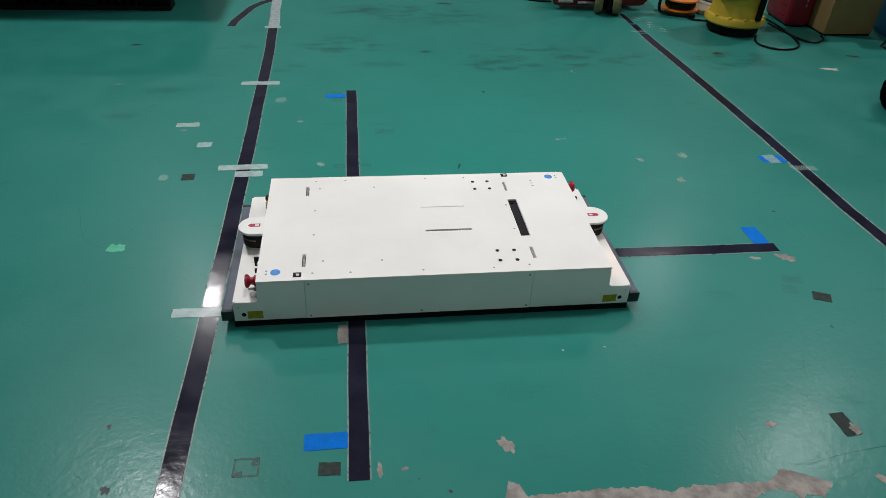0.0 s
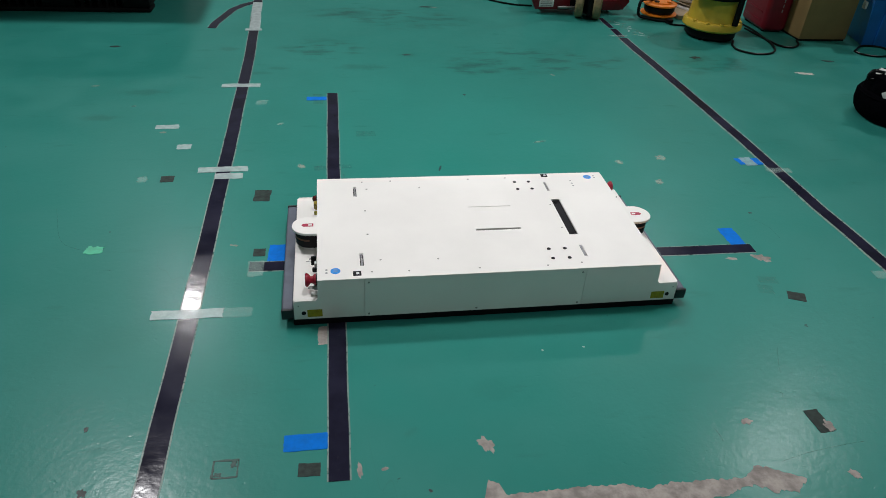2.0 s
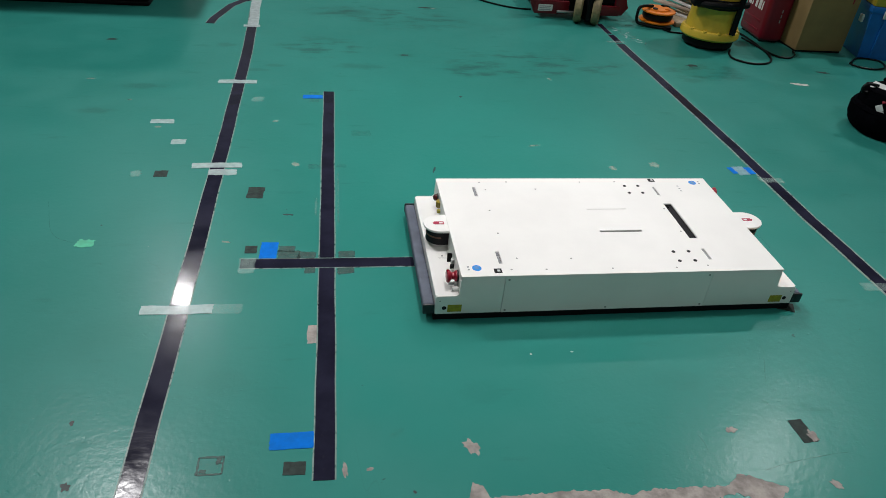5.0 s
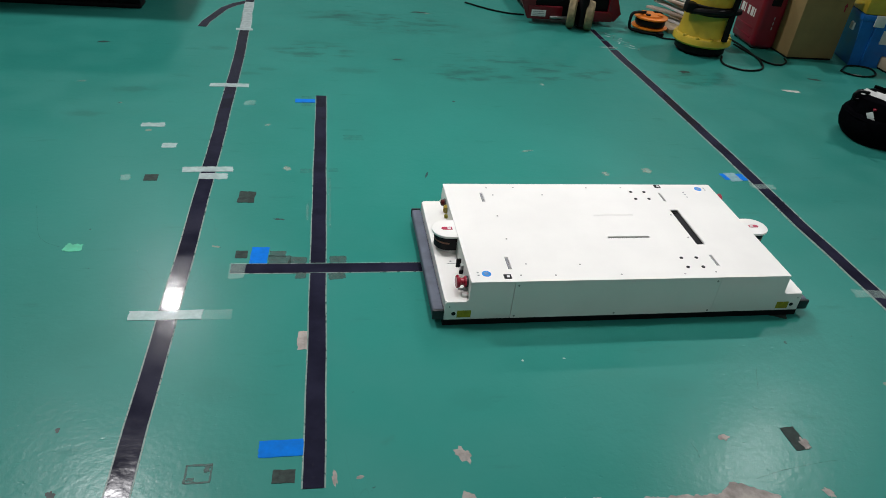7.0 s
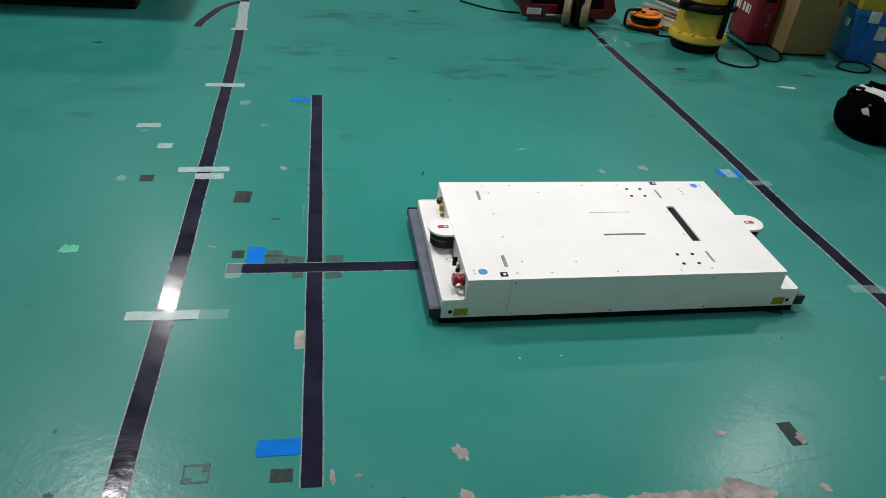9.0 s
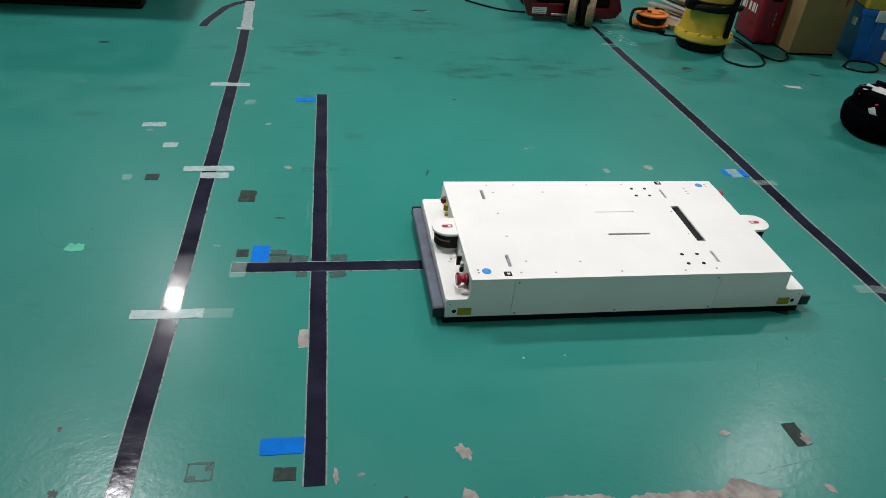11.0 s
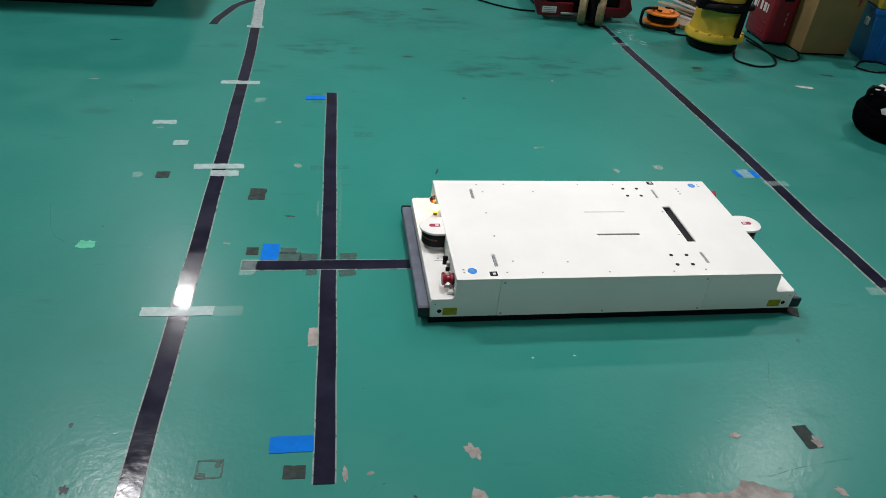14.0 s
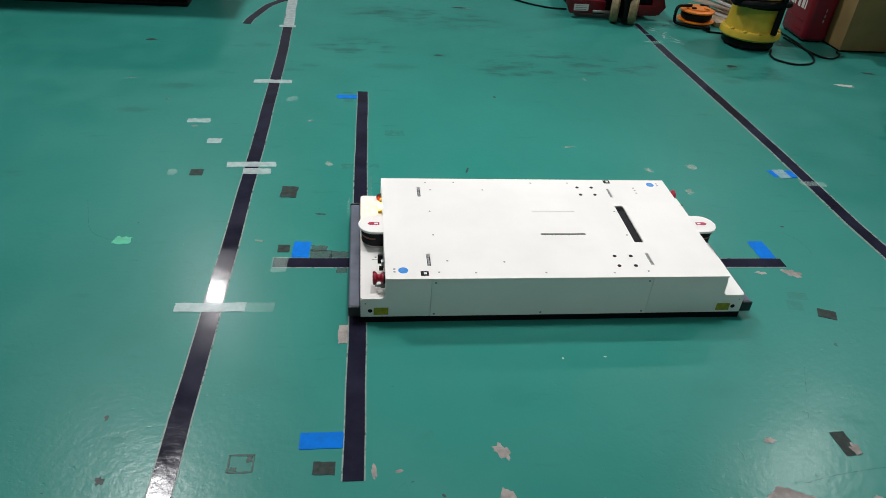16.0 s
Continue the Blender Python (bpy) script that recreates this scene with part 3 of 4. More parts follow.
guide_tape([(-0.439, -1.6), (-0.439, -0.82), (-0.439, -0.34), (-0.44, 0.3), (-0.442, 0.46), (-0.4445, 0.94), (-0.45, 1.3), (-0.452, 1.63), (-0.457, 2.01), (-0.469, 2.41), (-0.496, 3.1), (-0.53, 3.9)],
           "long black magnetic guide tape stuck on the green floor", 0.054, 0.009)
guide_tape([(0.0, 0.029), (-0.0005, 0.7), (0.0, 1.482)], "straight black guide tape ending short of the dark stains")
guide_tape([(-0.001, -0.873), (0.0, -0.4), (0.0, -0.029)], "short black guide tape below the tape crossing")
guide_tape([(-0.285, -0.001), (0.4, 0.0), (1.0, 0.0), (1.522, 0.0)], "black guide tape laid across, under the robot's way")
guide_tape([(2.01, -1.2), (1.98, -0.3), (1.966, 0.06), (1.954, 0.26), (1.953, 0.6), (1.948, 0.9), (1.932, 1.39), (1.916, 1.8), (1.898, 2.18), (1.892, 2.4)], "long black guide tape leading to the pallet truck", 0.053, 0.018)
guide_tape([(1.892, 2.415), (1.89, 2.59)], "torn piece of black guide tape", 0.044)
guide_tape([(1.887, 2.61), (1.883, 2.83)], "last piece of black guide tape by the pallet truck", 0.034)
guide_tape([(-0.727, 2.52), (-0.716, 2.62), (-0.684, 2.75), (-0.642, 2.92), (-0.582, 3.03), (-0.51, 3.1)], "curved black guide tape branching off the long tape", 0.05)


# ---- scraps of tape and worn spots ----
def torn(x, y, w, h, turn=0.0, ragged=0.06, seed=1, n=7):
    """A four-sided scrap with uneven edges."""
    rng = random.Random(seed * 31 + int(1000 * abs(x) + 77 * abs(y)))
    side = [(-0.5, -0.5), (0.5, -0.5), (0.5, 0.5), (-0.5, 0.5)]
    out = []
    for (ax, ay), (bx, by) in zip(side, side[1:] + side[:1]):
        for k in range(n):
            f = k / n
            out.append(((ax + (bx - ax) * f) * w + rng.uniform(-1, 1) * ragged * min(w, h), (ay + (by - ay) * f) * h + rng.uniform(-1, 1) * ragged * min(w, h)))
    c, s = math.cos(radians(turn)), math.sin(radians(turn))
    return [(x + a * c - b * s, y + a * s + b * c) for a, b in out]


def worn(x, y, w, h, turn=0.0, seed=1, n=34):
    """A rounded ragged spot."""
    rng = random.Random(seed * 17 + int(1000 * abs(x) + 77 * abs(y)))
    out, k1, k2 = [], rng.uniform(0, 6), rng.uniform(0, 6)
    for k in range(n):
        a = 2 * math.pi * k / n
        r = 1 + 0.18 * math.sin(2 * a + k1) + 0.14 * math.sin(5 * a + k2) + rng.uniform(-0.22, 0.22)
        out.append((math.cos(a) * r * w * 0.45, math.sin(a) * r * h * 0.45))
    c, s = math.cos(radians(turn)), math.sin(radians(turn))
    return [(x + a * c - b * s, y + a * s + b * c) for a, b in out]


def scrap(name, outline, material, label, category="tape piece", high=0.0012, group="tape pieces on the floor"):
    bm = prism(outline, 0.0, high)
    if material in FILMS:  # see-through tape: one sheet and its edges
        bmesh.ops.delete(bm, geom=[f for f in bm.faces if all(v.co.z < 0.0001 for v in f.verts)], context="FACES_ONLY")
    return tagged(linked(name, bm, material, 0), label, category, group)


CLEAR_LABEL = "strip of whitish clear tape stuck across the guide tape"
for x, y, w, h, turn in ((-0.446, -0.232, 0.21, 0.042, 0.3), (-0.447, 0.683, 0.196, 0.042, 2.0), (-0.462, 1.585, 0.19, 0.045, 1.5), (-0.474, 2.497, 0.1, 0.04, 3)):
    scrap("clear_tape", torn(x, y, w, h, turn, 0.05, 2), M_CLEAR, CLEAR_LABEL, high=0.0024)
scrap("clear_tape", torn(-0.418, 0.625, 0.108, 0.045, 1.5, 0.05, 3), M_CLEAR, "short strip of clear tape on the guide tape", high=0.0022)
scrap("clear_tape", torn(-0.3, -0.232, 0.09, 0.045, 0, 0.04, 3), M_CLEAR3, "faint clear tape strip on the green floor", high=0.001)
scrap("clear_tape", torn(-0.482, 2.8, 0.062, 0.58, 2.4, 0.05, 4), M_CLEAR, "long whitish clear tape covering the guide tape", high=0.0026)
scrap("clear_tape", torn(-0.262, -0.012, 0.053, 0.086, 0, 0.04, 4), M_CLEAR2, "clear tape square on the end of the guide tape", high=0.0022)
scrap("clear_tape", torn(1.958, 0.58, 0.115, 0.042, -2, 0.06, 5), M_CLEAR2, "clear tape strip across the guide tape", high=0.0022)
scrap("clear_tape", torn(1.955, -0.195, 0.14, 0.045, -4, 0.06, 5), M_CLEAR2, "greenish clear tape strip across the guide tape", high=0.0022)
scrap("clear_tape", torn(1.875, 2.44, 0.12, 0.03, 0, 0.1, 6), M_CLEAR2, "clear tape strip across the guide tape", high=0.0022)
scrap("clear_tape", torn(-0.737, 1.096, 0.1, 0.04, 3, 0.06, 6), M_CLEAR, "pale strip of clear tape on the floor")
scrap("clear_tape", torn(-0.633, 0.894, 0.06, 0.042, 4, 0.06, 7), M_CLEAR, "small pale scrap of tape on the floor")
scrap("clear_tape", torn(-0.745, 0.61, 0.036, 0.045, 4, 0.15, 7), M_CLEAR2, "faint scrap of clear tape on the floor")
scrap("clear_tape", torn(-0.342, 1.367, 0.05, 0.05, 4, 0.15, 8), M_CLEAR2, "faint square of tape residue")
for x, y0, y1 in ((0.04, 0.25, 0.62), (-0.044, 0.3, 0.42)):
    scrap("clear_tape", torn(x, (y0 + y1) / 2, 0.009, y1 - y0, 0, 0.12, 9), M_LINE, "thin residue line beside the guide tape", high=0.0007)

scrap("blue_tape", torn(-0.082, -0.75, 0.108, 0.052, 0.5, 0.02, 1), M_BLUE, "bright blue masking tape beside the guide tape")
scrap("blue_tape", torn(-0.197, 0.076, 0.058, 0.096, -2, 0.02, 2), M_BLUE, "bright blue masking tape square above the cross tape")
scrap("blue_tape", torn(-0.078, 1.412, 0.098, 0.042, 1, 0.03, 3), M_BLUE, "bright blue masking tape by the tape's end", high=0.0018)
scrap("blue_tape", torn(1.478, 0.08, 0.06, 0.11, 2, 0.03, 4), M_BLUE, "bright blue masking tape above the cross tape's end")
scrap("blue_tape", torn(1.822, 0.672, 0.03, 0.058, 8, 0.04, 5), M_BLUE, "piece of blue masking tape beside the guide tape")
scrap("blue_tape", torn(1.9, 0.668, 0.036, 0.06, 4, 0.04, 6), M_BLUE, "piece of blue masking tape on the guide tape", high=0.0021)
scrap("clear_tape", torn(1.858, 0.668, 0.055, 0.076, 5, 0.05, 6), M_MILKY, "pale tape scrap between blue tape ends", high=0.0023)

GREY_LABEL = "worn dark grey tape scrap on the green floor"
for x, y, w, h, turn, seed in ((-0.275, 0.465, 0.062, 0.082, -3, 1), (-0.652, 0.612, 0.05, 0.05, 2, 2), (-0.257, 0.082, 0.04, 0.044, 0, 3), (-0.072, -0.834, 0.053, 0.038, -2, 4),
                              (1.281, -0.805, 0.042, 0.078, 4, 7), (1.528, -0.285, 0.058, 0.045, -22, 8)):
    scrap("grey_tape", torn(x, y, w, h, turn, 0.025, seed), M_GREYTAPE, GREY_LABEL)
for x, y, w, h, turn, seed in ((-0.137, 0.083, 0.056, 0.034, 0, 1), (-0.13, 0.048, 0.075, 0.05, 0, 6), (-0.068, 0.045, 0.06, 0.04, -8, 2), (0.066, 0.049, 0.055, 0.036, 0, 3), (-0.056, -0.043, 0.034, 0.03, 0, 4), (0.062, -0.046, 0.055, 0.034, 8, 5),
                              (0.148, 1.003, 0.085, 0.05, 2, 6), (1.475, -0.19, 0.066, 0.036, -8, 7), (1.44, -0.24, 0.05, 0.045, -16, 8), (-0.07, 1.41, 0.05, 0.12, 0, 1),
                              (-0.055, 0.68, 0.05, 0.035, 0, 2), (0.055, 0.69, 0.04, 0.03, 0, 3)):
    scrap("tape_residue", torn(x, y, w, h, turn, 0.07 if abs(x) < 0.2 else 0.03, seed), M_SMOKE2 if x < -0.2 or x > 1 or y > 0.5 or y < -0.6 else M_SMOKE, "dark sticky residue of removed tape", high=0.0009)
scrap("tape_residue", torn(0.18, -0.74, 0.04, 0.025, 10, 0.2, 4), M_FAINT, "faint smudge of tape residue", high=0.0006)
# the ghost of a lifted tape: a faint film with a dark gummy rim
scrap("tape_residue", torn(-0.269, -0.813, 0.056, 0.05, 0, 0.03, 9), M_FAINT, "faint square of residue where tape was lifted", high=0.0006)
for x, y, w, h in ((-0.269, -0.788, 0.06, 0.005), (-0.269, -0.838, 0.058, 0.004), (-0.298, -0.813, 0.005, 0.05), (-0.24, -0.813, 0.004, 0.05), (-0.25, -0.8, 0.012, 0.016), (-0.285, -0.828, 0.016, 0.01)):
    scrap("tape_residue", torn(x, y, w, h, 0, 0.22, int(1000 * w)), M_SMOKE, "dark gummy rim of a lifted tape", high=0.0009)
scrap("mint_tape", torn(-0.803, 0.128, 0.055, 0.04, -6, 0.12, 3), M_MINT, "small bright mint green tape scrap")

CHIP_LABEL = "chipped spot where floor paint has come off"
for x, y, w, h, turn, seed in ((0.367, -0.8, 0.036, 0.056, 20, 1), (1.252, 0.687, 0.04, 0.035, 0, 3), (1.461, 0.72, 0.06, 0.045, 0, 4),
                              (0.048, -0.847, 0.014, 0.05, 8, 6), (1.366, 0.505, 0.035, 0.05, 0, 8), (1.524, -0.062, 0.06, 0.05, -30, 9), (-0.135, 0.7, 0.03, 0.04, 0, 1),
                              (1.08, -0.788, 0.03, 0.024, 0, 2), (0.108, -0.848, 0.018, 0.012, 0, 3), (1.41, -0.06, 0.04, 0.02, -20, 4)):
    scrap("paint_chip", worn(x, y, w, h, turn, seed), M_WORNCHIP if y > 0.4 else M_BARE, CHIP_LABEL, "paint chip", 0.0006, "bare spots in the floor paint")
for x, y, w, h, turn, seed in ((-1.166, 1.583, 0.04, 0.014, 10, 1), (2.81, 1.765, 0.1, 0.05, -14, 5), (-0.745, 1.04, 0.03, 0.02, 30, 2), (0.942, 0.9, 0.055, 0.016, 12, 3), (1.234, 1.74, 0.02, 0.03, 40, 4), (-0.345, 0.13, 0.03, 0.012, -20, 5), (-0.93, 1.33, 0.02, 0.014, 0, 6),
                              (0.598, -0.472, 0.008, 0.007, 0, 7), (0.726, -0.468, 0.008, 0.006, 0, 8), (0.72, 3.03, 0.04, 0.02, 0, 9), (-0.24, 1.12, 0.03, 0.02, 0, 2), (1.7, -0.62, 0.03, 0.014, 30, 3)):
    scrap("paint_chip", worn(x, y, w, h, turn, seed), M_WORNCHIP if 0.01 < w < 0.06 else M_PALE, "small pale chip in the floor paint", "paint chip", 0.0006, "bare spots in the floor paint")


scrap("paint_chip", worn(1.3, -0.824, 0.028, 0.04, 20, 2), M_BARE, CHIP_LABEL, "paint chip", 0.0016, "bare spots in the floor paint")
scrap("paint_chip", worn(1.274, -0.976, 0.022, 0.036, 25, 6), M_BARE, CHIP_LABEL, "paint chip", 0.0006, "bare spots in the floor paint")


def bare_strip():
    """The long ragged strip of bare concrete near the camera: its two edges wander, with finer tears on top."""
    upper, lower = [], []
    for k in range(141):
        x = 0.334 + 0.806 * k / 140
        far = np.interp(x, (0.334, 0.35, 0.374, 0.385, 0.68, 0.73, 0.79, 0.985, 1.032, 1.14), (-0.95, -0.905, -0.914, -0.947, -0.946, -0.965, -0.956, -0.959, -0.927, -0.974))
        near = np.interp(x, (0.334, 0.47, 0.52, 0.6, 0.915, 0.964, 1.004, 1.036, 1.1, 1.14), (-1.02, -1.01, -0.974, -0.997, -1.008, -0.985, -0.981, -1.005, -1.011, -0.98))
        upper.append((x, far + noise.noise(Vector((x * 70, 0.3, 0))) * 0.007 + random.uniform(-1, 1) * 0.003))
        lower.append((x, near + noise.noise(Vector((x * 65, 7.7, 0))) * 0.008 + random.uniform(-1, 1) * 0.003))
    return upper + lower[::-1]


scrap("paint_chip", torn(-0.041, -0.358, 0.028, 0.08, 0, 0.08, 5), M_BARE, CHIP_LABEL, "paint chip", 0.0006, "bare spots in the floor paint")
scrap("bare_strip", bare_strip(), M_BARE, "long ragged strip of bare concrete in the green paint", "paint chip", 0.0006, "bare spots in the floor paint")
SCUFF = surface("black_scuff", (0.014, 0.03, 0.028), 0.5, vary=0.3, scale=50)
for x, y, w, h, turn, seed in ((-0.143, 0.306, 0.04, 0.012, -12, 1), (0.445, 0.66, 0.012, 0.05, -20, 2), (0.68, 1.457, 0.02, 0.02, 0, 3), (0.435, 2.06, 0.06, 0.022, 0, 4), (0.662, 3.047, 0.12, 0.03, -4, 5), (2.232, 2.035, 0.09, 0.04, -5, 6),
                              (-1.21, 2.172, 0.07, 0.026, 5, 7), (1.64, 0.24, 0.014, 0.012, 0, 8), (-0.62, -0.66, 0.01, 0.02, 0, 9), (0.21, -0.92, 0.01, 0.01, 0, 1), (3.1, 1.98, 0.1, 0.03, -10, 2), (-0.58, -0.85, 0.02, 0.03, 20, 4)):
    scrap("scuff_mark", worn(x, y, w, h, turn, seed, 18), SCUFF, "small black scuff on the green floor", "scuff", 0.0005, "scuff marks on the floor")
for k in range(15):
    along = k / 14
    scrap("chalk_mark", torn(1.935 + 0.085 * along + 0.03 * ((k * 7) % 3), 2.76 - 0.33 * along, 0.042, 0.009, (35, -50, 20, -20, 60)[k % 5], 0.35, k + 1), M_CLEAR if k % 2 else M_CLEAR2, "faint whitish scrawl rubbed into the floor", "chalk mark", 0.0006, "chalk marks on the floor")


def scratch(points, width=0.001):
    pts = [(p.x, p.y) for p in curve_through([(x, y, 0) for x, y in points], 6)]
    tagged(linked("floor_scratch", ribbon(pts, width, 0.0, 0.0004), M_SCRATCH, 0), "thin dark drag scratch in the floor paint", "scratch", "scratches in the floor paint")


scratch([(1.323, -0.52), (1.29, -0.585), (1.274, -0.623)])
scratch([(1.106, -0.922), (1.189, -0.903), (1.313, -0.886), (1.366, -0.882)])
scratch([(-1.0, 0.4), (-0.93, 0.2), (-0.86, 0.14), (-0.82, 0.13)], 0.001)
scratch([(1.22, -0.69), (1.235, -0.7), (1.228, -0.715)])
scratch([(0.98, -0.8), (0.985, -0.83), (0.983, -0.85)], 0.001)
scratch([(1.62, 0.2), (1.66, 0.14), (1.665, 0.06)], 0.001)


# ---- far things along the hall's side ----
def plastic_pallet(x, y):
    p = thing("plastic_pallet", x, y, 0, 0, "black plastic pallet with fork openings, in a stack raised to shade the floor", "pallet", "stacked pallets")
    part("top_deck", box(-1.1, 0, 0, 1.1, 0.115, 0.145, 0.008), M_PALLET, p)
    for a, b in ((-1.1, -0.93), (-0.65, -0.45), (-0.17, 0)):
        for c, d in ((0.0, 0.17), (0.465, 0.635), (0.93, 1.1)):
            part("foot", box(a, b, c, d, 0.03, 0.115, 0.012), M_PALLET, p)
    for a, b in ((0.0, 0.14), (0.48, 0.62), (0.96, 1.1)):
        part("bottom_runner", box(-1.1, 0, a, b, 0.0, 0.03, 0.01), M_PALLET, p)
    for a in (-0.42, -0.37, -0.32, -0.27, -0.22, -0.9, -0.85, -0.8, -0.75, -0.7):
        part("rib", box(a, a + 0.012, 0.02, 0.05, 0.03, 0.115), M_PALLET, p)
    return p


for x, y in ((-1.14, 2.816), (-2.26, 2.82)):
    lowest = plastic_pallet(x, y)
    # unseen upper pallets, added so that the stack shades the floor
    for k in range(1, 8):
        copy_thing(lowest, pose(x + 0.008 * ((k * 5) % 3 - 1), y + 0.006 * ((k * 7) % 3), 0.145 * k))


def wheel_at(parent, x, y, r, width, turn):
    m = pose(x, y, r, 0, 0, turn) @ pose(0, 0, 0, 0, 90, 0)
    h = width / 2
    w = part("wheel", lathe([(r * 0.55, -h), (r * 0.9, -h), (r, -h * 0.6), (r, h * 0.6), (r * 0.9, h), (r * 0.55, h)], 36, m=m), M_TREAD, parent, "worn cream wheel with a dark hub")
    part("hub", lathe([(0.02, -h - 0.004), (r * 0.54, -h - 0.002), (r * 0.54, h + 0.002), (0.02, h + 0.004)], 28, m=m), M_BLACK, w)


def pallet_truck(x, y):
    t = thing("pallet_truck", x, y, 0, 0, "red hand pallet truck with two worn steering wheels", "pallet truck")
    wheel_at(t, -0.06, 0.11, 0.1, 0.056, -20)
    wheel_at(t, 0.056, 0.07, 0.1, 0.056, -20)
    # black blocks stand for the shade between the wheels and under the truck
    part("wheel_gap_shade", box(-0.028, 0.024, 0.02, 0.17, 0.03, 0.24, 0.008), M_BLACK, t)
    part("underside_shade", box(-0.3, 0.24, 0.21, 0.36, 0.03, 0.1, 0.006), M_BLACK, t)
    part("steer_post", cyl(0.045, 0.18, 0.42, bevel=0.004, m=pose(0, 0.13, 0)), M_JACK, t)
    # black body stands for the shaded inside of the red frame
    part("cross_body_shade", box(-0.37, 0.26, 0.2, 0.36, 0.1, 0.22, 0.012), M_BLACK, t)
    part("front_plate", box(-0.36, -0.11, 0.17, 0.198, 0.03, 0.12, 0.006), M_JACK, t)
    part("front_plate", box(0.11, 0.27, 0.17, 0.198, 0.03, 0.1, 0.006), M_JACK, t)
    part("gusset", prism([(-0.43, 0.19), (-0.36, 0.035), (-0.31, 0.035), (-0.31, 0.24), (-0.43, 0.24)], 0.175, 0.21, "y", 0.003), M_JACK, t)
    part("gusset", prism([(0.29, 0.035), (0.33, 0.09), (0.27, 0.24), (0.23, 0.24), (0.23, 0.035)], 0.175, 0.21, "y", 0.003), M_JACK, t)
    part("rod", cyl(0.01, 0, 0.13, m=pose(-0.2, 0.16, 0.05) @ pose(0, 0, 0, 0, 90, 0)), M_STEEL, t)
    part("type_plate", box(-0.335, -0.23, 0.1675, 0.17, 0.05, 0.095, 0.001), M_PAPER, t, "pale type plate with unreadable print")
    for k in range(3):
        part("print", box(-0.325, -0.245, 0.1668, 0.1675, 0.057 + 0.012 * k, 0.061 + 0.012 * k), M_GREY, t)
    for s in (-0.34, 0.18):
        part("fork", box(s, s + 0.16, 0.36, 1.5, 0.06, 0.12, 0.01), M_JACK, t)
        part("load_wheel", cyl(0.04, 0, 0.12, m=pose(s + 0.02, 1.35, 0.04) @ pose(0, 0, 0, 0, 90, 0)), M_TREAD, t)
    part("handle", tube([(0, 0.12, 0.4), (0, 0.06, 0.8), (0, 0.0, 1.15)], 0.018), M_JACK, t)


pallet_truck(1.785, 2.75)


def cable_reel(x, y):
    r = thing("cable_reel", x, y, 0, 12, "orange cable reel with a black tube frame", "cable reel")
    part("lower_flange", lathe([(0.05, 0.026), (0.122, 0.026), (0.128, 0.031), (0.128, 0.037), (0.05, 0.041)], 32), M_ORANGE, r)
    part("cable_winding", lathe([(0.05, 0.04), (0.1, 0.044), (0.108, 0.06), (0.107, 0.078), (0.1, 0.09), (0.05, 0.093)], 32), M_CABLE, r)
    part("upper_flange", lathe([(0.05, 0.09), (0.115, 0.092), (0.12, 0.097), (0.118, 0.104), (0.084, 0.108), (0.08, 0.118), (0.03, 0.121)], 32), M_ORANGE, r)
    for k in range(4):
        a = radians(30 + 90 * k)
        part("socket", cyl(0.018, 0.106, 0.126, seg=14, bevel=0.002, m=pose(0.062 * math.cos(a), 0.062 * math.sin(a), 0)), M_ORANGE if k % 2 else M_BLACK, r)
    part("frame", tube(curve_through([(0.02, -0.14, 0.014), (-0.06, -0.1, 0.014), (-0.13, -0.045, 0.016), (-0.172, -0.012, 0.03), (-0.178, -0.008, 0.1), (-0.15, 0.0, 0.13), (-0.05, 0.01, 0.128)], 6), 0.011), M_CABLE, r)
    part("frame", tube(curve_through([(0.06, 0.13, 0.014), (0.13, 0.07, 0.03), (0.12, 0.04, 0.1), (0.04, 0.02, 0.122)], 6), 0.01), M_CABLE, r)
    part("foot", box(-0.02, 0.02, -0.165, -0.115, 0, 0.03, 0.006), M_BLACK, r)


cable_reel(2.325, 2.875)


